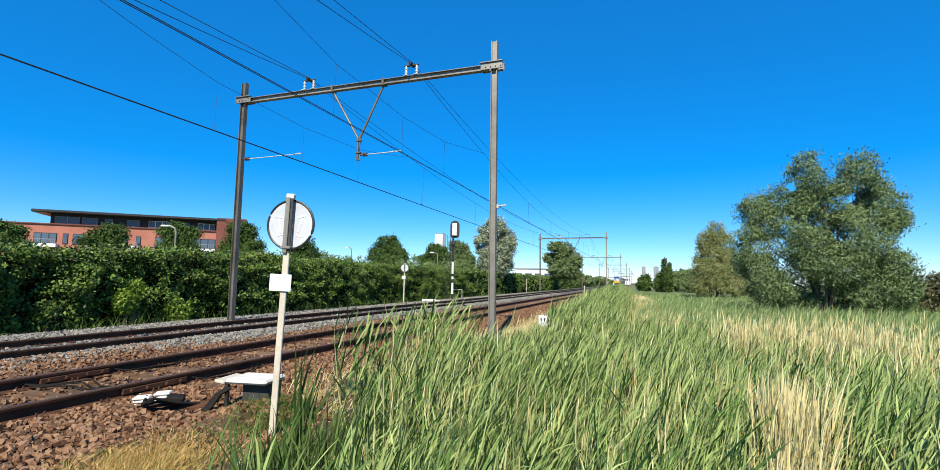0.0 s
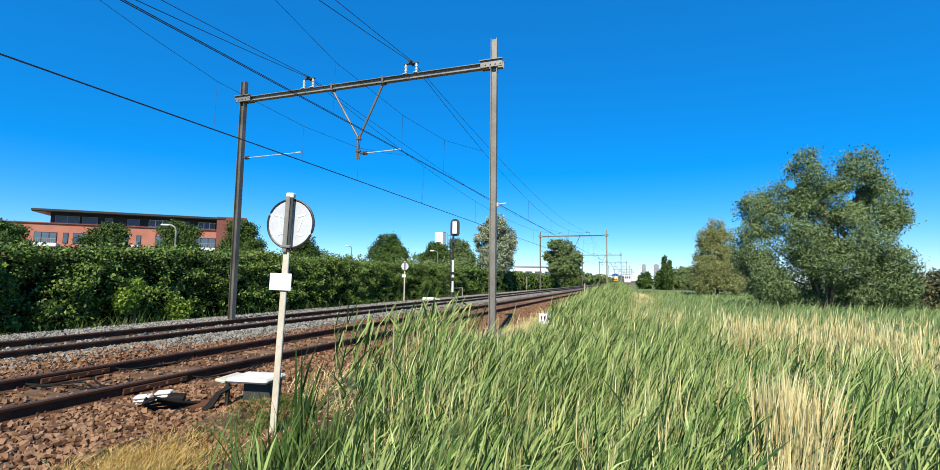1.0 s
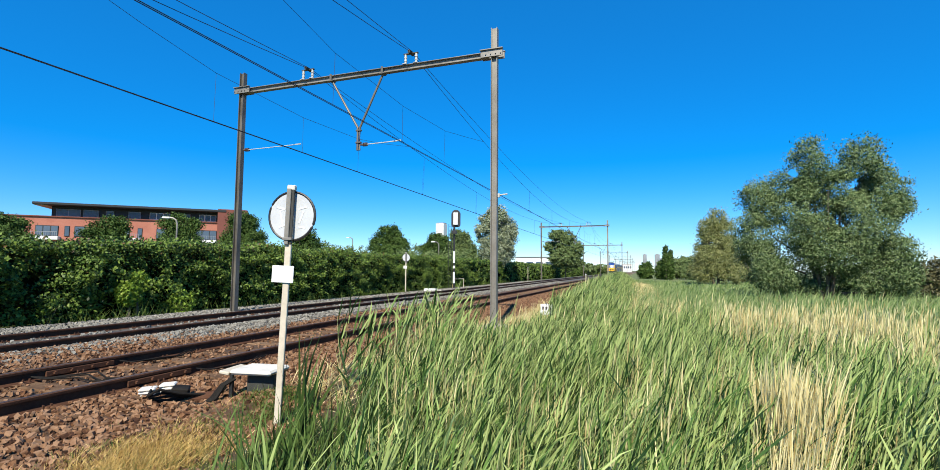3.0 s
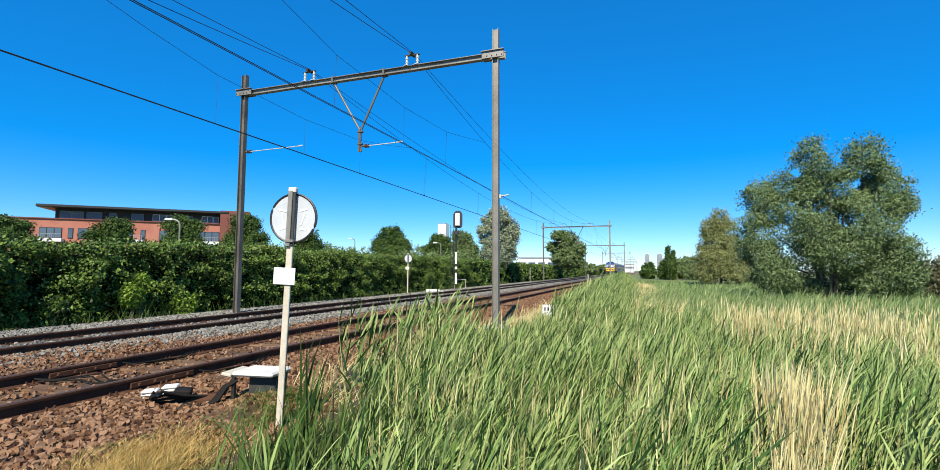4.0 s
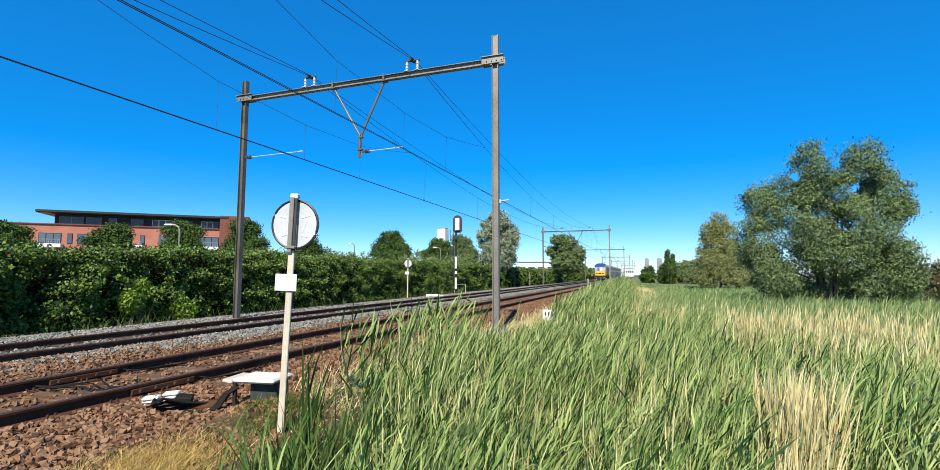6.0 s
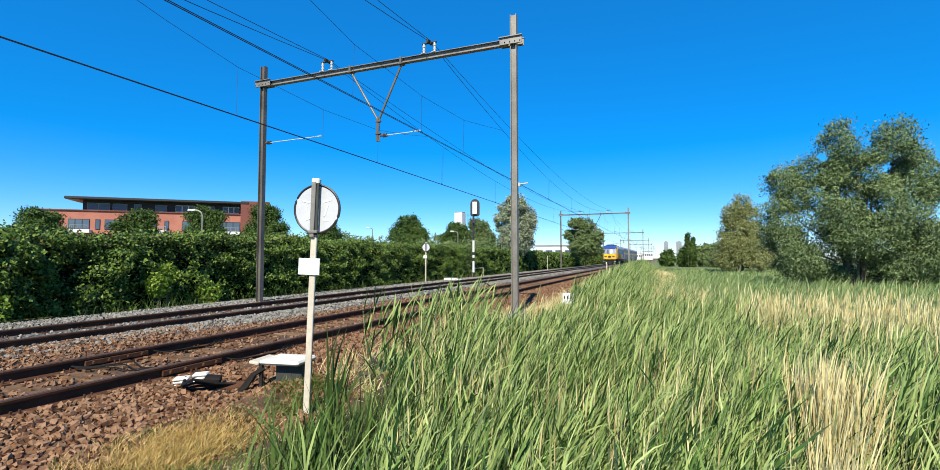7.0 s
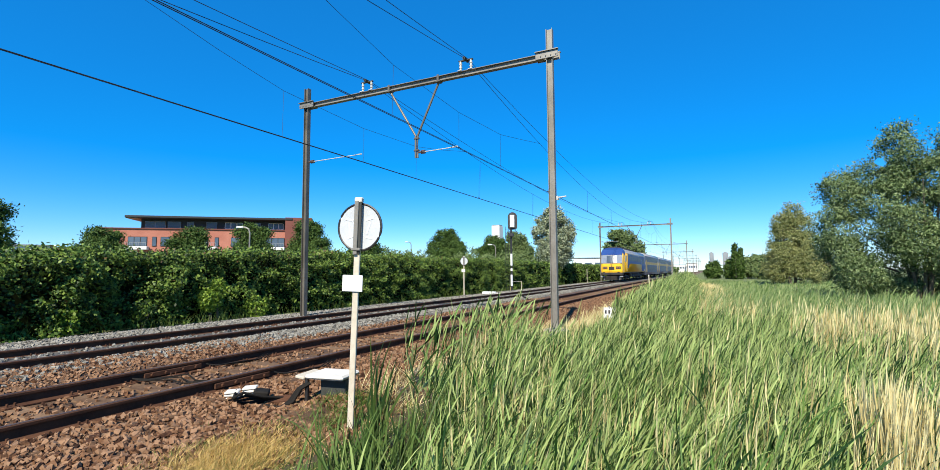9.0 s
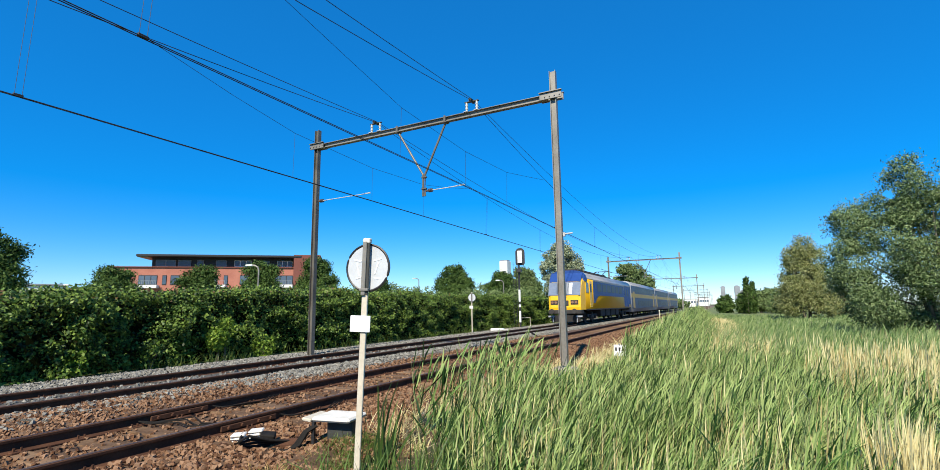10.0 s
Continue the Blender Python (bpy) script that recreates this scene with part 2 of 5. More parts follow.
def raw(name, verts, faces, material, parent=None):
    me = bpy.data.meshes.new(name)
    me.from_pydata(verts.tolist() if hasattr(verts, "tolist") else verts, [], faces.tolist() if hasattr(faces, "tolist") else faces)
    me.materials.append(material)
    ob = new(name, me)
    ob.parent = parent
    return ob


def thing(name, label, category, m=None, group="", kind=""):
    ob = new(name)
    ob.empty_display_size = 0.2
    ob.matrix_basis = m or Matrix.Identity(4)
    return tagged(ob, label, category, group, kind)


def B():
    return bmesh.new()


rng = np.random.default_rng(7)


def unit(v):
    return v / np.maximum(np.linalg.norm(v, axis=-1, keepdims=True), 1e-9)


def leaf_cards(c, size, aspect=0.45, up=0.3, droop=0.0, out=None):
    """Small pointed leaves at the places c, turned at random, or more or less to the way out of the crown."""
    n = len(c)
    d = unit(rng.normal(size=(n, 3)) + np.array([0, 0, -droop]))
    nn = unit(rng.normal(size=(n, 3)) * (1.0 if out is None else 0.55) + np.array([0, 0, up]) + (0.0 if out is None else out))
    s = unit(np.cross(d, nn))
    L = size * rng.uniform(0.6, 1.3, (n, 1))
    W = L * aspect
    v = np.stack([c - d * L / 2, c + s * W / 2 + d * L * 0.05, c + d * L / 2, c - s * W / 2 + d * L * 0.05], 1).reshape(-1, 3)
    return v, np.arange(4 * n).reshape(-1, 4)


def strips(base, d0, bend, length, width, ts=(0.0, 0.4, 0.75, 1.0), ws=(0.55, 1.0, 0.7)):
    """Tapered, bent blades. Returns verts and faces."""
    n = len(base)
    side = unit(np.cross(d0, unit(rng.normal(size=(n, 3)) * np.array([1, 1, 0.3]))))
    V = []
    for t, w in zip(ts[:-1], ws):
        p = base + length[:, None] * (t * d0 + t * t * bend)
        V += [p - side * (width * w / 2)[:, None], p + side * (width * w / 2)[:, None]]
    V.append(base + length[:, None] * (d0 + bend))
    k = len(V)
    V = np.stack(V, 1).reshape(-1, 3)
    o = (np.arange(n) * k)[:, None]
    q = [np.concatenate([o + 2 * i, o + 2 * i + 1, o + 2 * i + 3, o + 2 * i + 2], 1) for i in range(len(ws) - 1)]
    tri = np.concatenate([o + k - 3, o + k - 2, o + k - 1], 1)
    return V, q, tri


def blades(name, base, d0, bend, length, width, material, parent=None, **kw):
    V, q, tri = strips(base, d0, bend, length, width, **kw)
    return raw(name, V, [f for a in q for f in a.tolist()] + tri.tolist(), material, parent)


# ---------------------------------------------------------------- ground
X1, X3, GAUGE = -5.835, -9.99, 1.505          # the near rail of each track
TRACKS = (X1 - GAUGE / 2, X3 - GAUGE / 2)


def gz(x, y):
    """The height of the ground."""
    x, y = np.asarray(x, float), np.asarray(y, float)
    z = np.interp(x, [-60, -22, -17, -15.4, -13.6, -3.4, -2.6, -0.6, 3, 40], [-0.5, -0.45, -0.4, -0.36, -0.36, -0.36, -0.38, -0.62, -0.75, -0.8])
    near = np.exp(-((x - 0.2) ** 2 + (y + 0.3) ** 2) / 3.0)
    return z * (1 - near) + -0.36 * near


def build_ground():
    xs = np.array([-2500, -900, -300, -120, -60, -40, -22, -17, -15.4, -13.6, -9, -5.6, -3.7, -3.4, -3, -2.6, -2, -1.4, -0.6, 0.2, 1, 2, 2.4, 3, 5, 8, 14, 24, 40, 90, 300, 900, 2500])
    ys = np.array([-2500, -800, -200, -60, -20, -14, -8, -4, -2, -1, 0, 1, 2, 3, 4, 6, 8, 12, 18, 26, 30, 40, 60, 90, 140, 220, 400, 800, 1600, 3000])
    X, Y = np.meshgrid(xs, ys)
    Z = gz(X, Y)
    n = len(xs)
    V = np.stack([X, Y, Z], -1).reshape(-1, 3)
    F = [(j * n + i, j * n + i + 1, (j + 1) * n + i + 1, (j + 1) * n + i) for j in range(len(ys) - 1) for i in range(n - 1)]
    ob = raw("ground", V, F, M_meadow)
    tagged(ob, "flat green meadow and verge beside the railway", "ground", kind="structure")
    bed = raw("verge", *strip_sheet(xs[(xs >= -3.7) & (xs <= 2.4)], ys[(ys >= -14) & (ys <= 30)], 0.012), M_soil)
    tagged(bed, "bare brown soil under the reeds", "ground", kind="structure")


def strip_sheet(xs, ys, lift):
    X, Y = np.meshgrid(np.array(xs, float), np.array(ys, float))
    Z = gz(X, Y) + lift
    n = len(xs)
    F = [(j * n + i, j * n + i + 1, (j + 1) * n + i + 1, (j + 1) * n + i) for j in range(len(ys) - 1) for i in range(n - 1)]
    return np.stack([X, Y, Z], -1).reshape(-1, 3), F


BROWN = [(-9.1, -0.18), (-8.3, -0.165), (-7.5, -0.165), (-6.5, -0.175), (-5.7, -0.165), (-5.2, -0.19), (-4.5, -0.27), (-3.9, -0.33), (-3.3, -0.375)]
GREY = [(-15.3, -0.42), (-14.6, -0.30), (-13.9, -0.16), (-12.6, -0.10), (-11.6, -0.135), (-10.7, -0.16), (-9.9, -0.135), (-9.3, -0.10), (-8.9, -0.15), (-8.55, -0.24)]


def bed_height(profile, x):
    return np.interp(x, [p[0] for p in profile], [p[1] for p in profile])


def mound(x, y):
    return 0.17 * np.exp(-((x + 4.12) ** 2 + (y - 4.72) ** 2) / 0.16)


def build_bed(name, profile, material, label):
    ys = list(np.arange(-30, 60, 0.75)) + list(np.arange(60, 700, 20.0))
    fine = np.interp(np.linspace(0, 1, 25), np.linspace(0, 1, len(profile)), [p[0] for p in profile])
    n = len(fine)
    V = []
    for y in ys:
        for i, x in enumerate(fine):
            k = 0.0 if i in (0, n - 1) else 0.022 * noise.noise(Vector((x * 1.7, y * 1.7, 3.1)))
            V.append((x, y, float(bed_height(profile, x)) + k + (float(mound(x, y)) if profile is BROWN else 0.0)))
    F = [(j * n + i, j * n + i + 1, (j + 1) * n + i + 1, (j + 1) * n + i) for j in range(len(ys) - 1) for i in range(n - 1)]
    return tagged(raw(name, V, F, material), label, "ballast", kind="structure")


CUBE = np.array([(x, y, z) for x in (-1, 1) for y in (-1, 1) for z in (-1, 1)], float)
CUBE_F = np.array([(0, 1, 3, 2), (4, 6, 7, 5), (0, 4, 5, 1), (2, 3, 7, 6), (0, 2, 6, 4), (1, 5, 7, 3)])


def stones(name, x, y, z, size, material, parent):
    """Broken stones, one small jittered block each."""
    n = len(x)
    q = rng.normal(size=(n, 4))
    q /= np.linalg.norm(q, axis=1, keepdims=True)
    a, b, c, d = q.T
    R = np.stack([1 - 2 * (c * c + d * d), 2 * (b * c - a * d), 2 * (b * d + a * c), 2 * (b * c + a * d), 1 - 2 * (b * b + d * d), 2 * (c * d - a * b),
                  2 * (b * d - a * c), 2 * (c * d + a * b), 1 - 2 * (b * b + c * c)], -1).reshape(n, 3, 3)
    s = size[:, None] * rng.uniform(0.55, 1.1, (n, 3)) / 2
    loc = CUBE[None] * (1 + rng.uniform(-0.55, 0.12, (n, 8, 3))) * s[:, None, :]
    V = np.einsum('nij,nkj->nki', R, loc) + np.stack([x, y, z], -1)[:, None, :]
    F = (np.arange(n) * 8)[:, None, None] + CUBE_F[None]
    ob = raw(name, V.reshape(-1, 3), F.reshape(-1, 4), material, parent)
    ob["kind"] = "stuff"
    return ob


def scatter(x0, x1, y0, y1, n, power=1.0):
    return rng.uniform(x0, x1, n), y0 + (y1 - y0) * rng.uniform(0, 1, n) ** power


def build_stones(brown, grey):
    x, y = scatter(-5.75, -3.4, 0.6, 45, 34000, 2.1)
    keep = rng.uniform(0, 1, len(x)) < np.clip((-3.35 - x + 0.35 * np.sin(y * 1.9)) / 0.5, 0.08, 1)
    x, y = x[keep], y[keep]
    stones("brown_gravel", x, y, bed_height(BROWN, x) + mound(x, y) + rng.uniform(0.0, 0.03, len(x)), rng.uniform(0.028, 0.066, len(x)), M_stone_b, brown)
    x, y = scatter(-9.1, -5.75, 1.0, 26, 15000, 1.5)
    keep = (rng.uniform(0, 1, len(x)) < np.where((x > X1 - GAUGE) & (x < X1), 0.5, 0.8)) & (np.abs(x - X1) > 0.1) & (np.abs(x - X1 + GAUGE) > 0.1)
    x, y = x[keep], y[keep]
    stones("brown_gravel", x, y, bed_height(BROWN, x) + rng.uniform(0.0, 0.032, len(x)), rng.uniform(0.026, 0.064, len(x)), M_stone_b, brown)
    x, y = scatter(-9.85, -8.75, 1.0, 8.5, 3400, 1.0)
    keep = rng.uniform(0, 1, len(x)) < np.clip((8.5 - y) / 3, 0, 1)
    x, y = x[keep], y[keep]
    stones("brown_gravel", x, y, bed_height(GREY, x) + 0.01, rng.uniform(0.03, 0.066, len(x)), M_stone_b, brown)
    for a, b, n, w in ((-10.0, -8.7, 20000, 1.0), (-15.0, -11.7, 33000, 1.0), (-11.4, -10.1, 6500, 0.6)):
        x, y = scatter(a, b, 0.5, 60, n, 1.8)
        keep = (rng.uniform(0, 1, n) < w) & (np.abs(x - X3) > 0.1) & (np.abs(x - X3 + GAUGE) > 0.1)
        if a == -10.0:
            keep &= rng.uniform(0, 1, n) < np.clip((-8.75 - x + 0.2 * np.sin(y * 0.8)) / 0.35, 0.05, 1) * np.interp(y, [4.5, 8], [0.25, 1])
        x, y = x[keep], y[keep]
        stones("grey_gravel", x, y, bed_height(GREY, x) + 0.005, rng.uniform(0.042, 0.085, len(x)), M_stone_g, grey)
    kinds = []
    for k in range(6):
        V = CUBE * (1 + rng.uniform(-0.45, 0.25, (8, 3))) * np.array([0.036, 0.029, 0.022])
        me = bpy.data.meshes.new("stone")
        me.from_pydata(V.tolist(), [], CUBE_F.tolist())
        me.materials.append(M_stone_bp)
        kinds.append(me)
    for i in range(290):
        ob = new("stone", kinds[i % 6])
        x, y = random.uniform(-5.4, -3.9), random.uniform(2.2, 5.2)
        ob.parent = brown
        ob.matrix_basis = pose(x, y, float(bed_height(BROWN, x)) + 0.02, random.uniform(-25, 25), random.uniform(-25, 25), random.uniform(0, 360))


# ---------------------------------------------------------------- track
RAIL = [(-0.075, -0.16), (0.075, -0.16), (0.075, -0.148), (0.012, -0.125), (0.011, -0.042), (0.034, -0.034), (0.036, -0.008), (0.028, -0.002),
        (-0.028, -0.002), (-0.036, -0.008), (-0.034, -0.034), (-0.011, -0.042), (-0.012, -0.125), (-0.075, -0.148)]


def build_tracks():
    for k, (xc, joint, lab) in enumerate(((TRACKS[0], True, "railway track of rust-brown rails on dark wooden sleepers"), (TRACKS[1], False, "railway track of rusty rails in pale grey ballast"))):
        tr = thing("railway_track", lab, "railway track", pose(xc, 0, 0), "railway tracks", "structure")
        for s in (-1, 1):
            bm = B()
            prism(bm, [(x + s * GAUGE / 2, z) for x, z in RAIL], -40, 700)
            rail = part("rail", bm, M_rust, tr)
            bm = B()
            box(bm, (s * GAUGE / 2, 330, 0.0), (0.05, 740, 0.004))
            part("running_surface", bm, M_railtop, rail, "dull worn steel running surface")
        me = None
        ys = np.arange(-6, 76, 0.62)
        for y in ys:
            if me is None:
                bm = B()
                box(bm, (0, 0, 0), (2.6, 0.25, 0.14), bev=0.015)
                me = mesh_of(bm, "sleeper", M_sleeper)
            ob = new("sleeper", me)
            ob.parent = tr
            ob.matrix_basis = pose(random.uniform(-0.03, 0.03), y, -0.222 + random.uniform(-0.006, 0.008), 0, 0, random.uniform(-1, 1))
        bm = B()
        for y in np.arange(76, 300, 0.62):
            box(bm, (0, y, -0.222), (2.6, 0.25, 0.14))
        part("far_sleepers", bm, M_sleeper, tr)["kind"] = "stuff"
        # chairs and screws on the nearest sleepers
        me = None
        for y in ys[:40]:
            for s in (-1, 1):
                if me is None:
                    bm = B()
                    for a in (-1, 1):
                        box(bm, (a * 0.105, 0, 0), (0.085, 0.14, 0.035), bev=0.008)
                        for b in (-0.035, 0.035):
                            rod(bm, (a * 0.11, b, 0.01), (a * 0.11, b, 0.055), 0.013, seg=6)
                    me = mesh_of(bm, "rail_chair", M_rust)
                ob = new("rail_chair", me)
                ob.parent = tr
                ob.matrix_basis = pose(s * GAUGE / 2, y, -0.145)
        if joint:
            for s, y in ((1, 4.6), (-1, 4.6)):
                bm = B()
                for a in (-1, 1):
                    box(bm, (s * GAUGE / 2 + a * 0.03, y, -0.085), (0.028, 0.86, 0.07), bev=0.006)
                    for b in (-0.33, -0.13, 0.13, 0.33):
                        rod(bm, (s * GAUGE / 2 + a * 0.04, y + b, -0.085), (s * GAUGE / 2 + a * 0.075, y + b, -0.085), 0.022, seg=6)
                part("fishplate", bm, M_rust, tr, "bolted rusty fishplate")
            for s in (-1, 1):
                for j in range(3):
                    bm = B()
                    x0 = s * GAUGE / 2 + 0.05 if s > 0 else s * GAUGE / 2 + 0.05
                    tube(bm, [(x0, 5.1, -0.07), (x0 + 0.06 + 0.03 * j, 5.2, -0.10), (x0 + 0.13 + 0.04 * j, 5.55, -0.13 + 0.02 * j), (x0 + 0.11, 5.9 + 0.1 * j, -0.14), (x0 + 0.02, 6.2 + 0.1 * j, -0.09)], 0.010, 6)
                    part("bond_cable", bm, M_cable, tr, "black bonding cable")
            for j in range(3):
                bm = B()
                tube(bm, [(-0.70, 4.0, -0.08), (-0.58, 4.05 + 0.05 * j, -0.11), (-0.3, 4.3 + 0.12 * j, -0.12 + 0.015 * j), (0.0, 4.25 + 0.1 * j, -0.13), (0.25, 4.45 + 0.05 * j, -0.135), (0.4, 4.4, -0.15)], 0.010, 6)
                part("bond_cable", bm, M_cable, tr, "black bonding cable")


# ---------------------------------------------------------------- overhead line
XL, XR, Z_BEAM = -12.36, -3.65, 7.12
PORTALS = [-39.1, 12.2] + [65.0 + 51.2 * k for k in range(7)]


def h_section(bm, x, y, z0, z1, w=0.17, d=0.15, t=0.016):
    """An upright rolled H-section, in one piece."""
    a, b, c = w / 2, w / 2 - t, d / 2
    out = [(-a, -c), (-b, -c), (-b, -t / 2), (b, -t / 2), (b, -c), (a, -c), (a, c), (b, c), (b, t / 2), (-b, t / 2), (-b, c), (-a, c)]
    low, high = ([bm.verts.new((x + p, y + q, z)) for p, q in out] for z in (z0, z1))
    for k in range(len(out)):
        bm.faces.new((low[k], low[(k + 1) % len(out)], high[(k + 1) % len(out)], high[k]))
    bm.faces.new(low[::-1])
    bm.faces.new(high)


def build_portal():
    p = thing("catenary_portal", "tall weathered steel overhead-line portal over both tracks", "portal", None, "overhead line portals")
    for x, m, top in ((XL, M_steel_dark, 7.76), (XR, M_steel, 7.87)):
        bm = B()
        h_section(bm, x, 0, -0.1, top)
        mast = part("mast", bm, m, p, "upright steel mast")
        bm = B()
        box(bm, (x, 0, -0.33), (0.58, 0.58, 0.40), bev=0.04)
        part("foundation", bm, M_concrete, mast, "concrete foundation block")
        bm = B()
        for s in (-1, 1):
            box(bm, (x + (0.06 if x == XL else -0.06), s * 0.105, Z_BEAM + 0.02), (0.62, 0.035, 0.19), bev=0.006)
            box(bm, (x + (0.06 if x == XL else -0.06), s * 0.12, Z_BEAM + 0.125), (0.64, 0.09, 0.02))
            for k in range(4):
                rod(bm, (x - 0.22 + 0.14 * k, s * 0.12, Z_BEAM), (x - 0.22 + 0.14 * k, s * 0.15, Z_BEAM), 0.018, seg=6)
        part("clamp", bm, M_steel, mast, "bolted clamp plates")
    bm = B()
    x0, x1 = XL + 0.16, XR - 0.16
    c, L = (x0 + x1) / 2, x1 - x0
    box(bm, (c, 0, Z_BEAM + 0.085), (L, 0.15, 0.014))
    box(bm, (c, 0, Z_BEAM - 0.055), (L, 0.15, 0.014))
    box(bm, (c, 0, Z_BEAM + 0.015), (L, 0.012, 0.124))
    part("beam", bm, M_steel, p, "long steel cross beam")
    for xi in (-9.77, -6.18):
        for s in (-1, 1):
            bm = B()
            box(bm, (xi + s * 0.17, 0, Z_BEAM + 0.105), (0.12, 0.19, 0.022), bev=0.004)
            rod(bm, (xi + s * 0.17, 0, Z_BEAM + 0.11), (xi + s * 0.17, 0, Z_BEAM + 0.42), 0.034, seg=10)
            for k in range(2):
                rod(bm, (xi + s * 0.17, 0, Z_BEAM + 0.20 + 0.10 * k), (xi + s * 0.17, 0, Z_BEAM + 0.225 + 0.10 * k), 0.046, seg=12)
            part("feeder_insulator", bm, M_grp, p, "pale post insulator")
        bm = B()
        box(bm, (xi, 0, Z_BEAM + 0.415), (0.46, 0.07, 0.035), bev=0.006)
        rod(bm, (xi, -0.13, Z_BEAM + 0.44), (xi, 0.13, Z_BEAM + 0.44), 0.05, seg=10)
        part("feeder_clamp", bm, M_dark_box, p, "dark wire clamp")
    bm = B()
    for xa, s in ((-8.86, -0.035), (-7.08, 0.035)):
        tube(bm, [(xa, 0, Z_BEAM - 0.06), (-7.87 + s, 0, 5.50), (-7.87 + s, 0, 4.82)], 0.034, 8)
        for y in (-0.088, 0.088):
            box(bm, (xa, y, Z_BEAM + 0.015), (0.07, 0.02, 0.22), bev=0.004)
        box(bm, (xa, 0, Z_BEAM - 0.075), (0.14, 0.19, 0.022))
    for z in (5.42, 5.05):
        box(bm, (-7.87, 0, z), (0.17, 0.09, 0.05), bev=0.008)
    part("drop_bracket", bm, M_steel_dark, p, "y-shaped hanging steel bracket")
    for xa, xb, z in ((-7.80, -6.45, 4.98), (XL + 0.12, -9.95, 5.16)):
        bm = B()
        rod(bm, (xa, 0, z), (xa + 0.12, 0, z), 0.03, seg=8)
        for k in range(3):
            rod(bm, (xa + 0.10 + 0.05 * k, 0, z), (xa + 0.125 + 0.05 * k, 0, z), 0.06, seg=10)
        arm = part("registration_insulator", bm, M_ceramic, p)
        bm = B()
        rod(bm, (xa + 0.2, 0, z), (xb, 0, z + 0.02), 0.014, seg=6)
        rod(bm, (xb - 0.5, 0.0, z + 0.01), (xb - 0.02, 0.0, z + 0.045), 0.010, seg=5)
        part("steady_arm", bm, M_grp, arm, "pale registration arm")
    bm = B()
    box(bm, (XR + 0.13, 0, 3.27), (0.05, 0.08, 0.1))
    rod(bm, (XR + 0.14, 0, 3.28), (XR + 0.36, 0, 3.30), 0.02, seg=6)
    part("wire_bracket", bm, M_grp, p)
    return p


def build_overhead():
    p = build_portal()
    p.matrix_basis = pose(0, PORTALS[1], 0)
    for k, y in enumerate(PORTALS):
        if k != 1:
            copy_thing(p, pose(-0.35 if k > 1 else 0.0, y, 0))

    def wire(name, pts, r, label, seg=4):
        bm = B()
        tube(bm, pts, r, seg)
        ob = part(name, bm, M_wire)
        return tagged(ob, label, "wire", "overhead wires")

    for x0, x_top, z_c, sag in ((-9.97, -9.77, 4.935, 1.45), (-6.47, -6.18, 4.975, 1.58)):
        z_top = Z_BEAM + 0.46
        side = [(x0 + (0.35 if k % 2 else -0.15) * (k != 1), y) for k, y in enumerate(PORTALS)]
        for dx in (-0.022, 0.022):
            wire("contact_wire", [(x + dx, y, z_c) for x, y in side], 0.0085, "dark copper contact wire over the track")

        def at(u, ya, yb, xa, xb, depth, dx):
            xm = xa + (xb - xa) * u
            k = 4 * u * (1 - u)
            return (x_top + (xm - x_top) * k + dx, ya + (yb - ya) * u, z_top - depth * k)

        carrier, feeder, drops = [], [], []
        for (xa, ya), (xb, yb) in zip(side, side[1:]):
            for j in range(24):
                carrier.append(at(j / 24, ya, yb, xa, xb, sag, 0.0))
                feeder.append(at(j / 24, ya, yb, xa, xb, 0.78, 0.05))
            for d in (9.0, 17.2, 25.6, yb - ya - 17.2, yb - ya - 9.0):
                if -50 < ya + d < 170:
                    q = at(d / (yb - ya), ya, yb, xa, xb, sag, 0.0)
                    drops.append((q, (xa + (xb - xa) * d / (yb - ya), q[1], z_c)))
        wire("feeder_wire", feeder, 0.0095, "thick dark feeder wire above the beams")
        w = wire("messenger_wire", carrier, 0.0095, "sagging dark messenger wire with droppers")
        for q, e in drops:
            for dy in (-0.05, 0.05):
                bm = B()
                rod(bm, (q[0], q[1] + dy, q[2]), (e[0], e[1] + dy, e[2]), 0.0035, seg=4)
                part("dropper", bm, M_wire, w)
            bm = B()
            box(bm, (e[0], e[1], e[2] + 0.02), (0.03, 0.14, 0.05), bev=0.008)
            part("dropper_clip", bm, M_wire, w)
        # stitch wire under the messenger at each portal
        for x, y in side[:5]:
            end = at(7.3 / 52, 0.0, 52.0, x, x, sag, 0.0)
            pts = [(x_top + (x - x_top) * g, y + d, z) for d, z, g in ((-7.3, end[2], 0.5), (-5.2, 6.47, 0.7), (-3.25, 6.17, 0.9), (0.1, 6.05, 1.0), (3.25, 6.18, 0.9), (5.2, 6.48, 0.7), (7.3, end[2], 0.5))]
            st = wire("stitch_wire", pts, 0.006, "thin stitch wire under the messenger wire")
            for k in (2, 3, 4):
                bm = B()
                rod(bm, pts[k], (x, pts[k][1], z_c), 0.0045, seg=4)
                part("dropper", bm, M_wire, st)


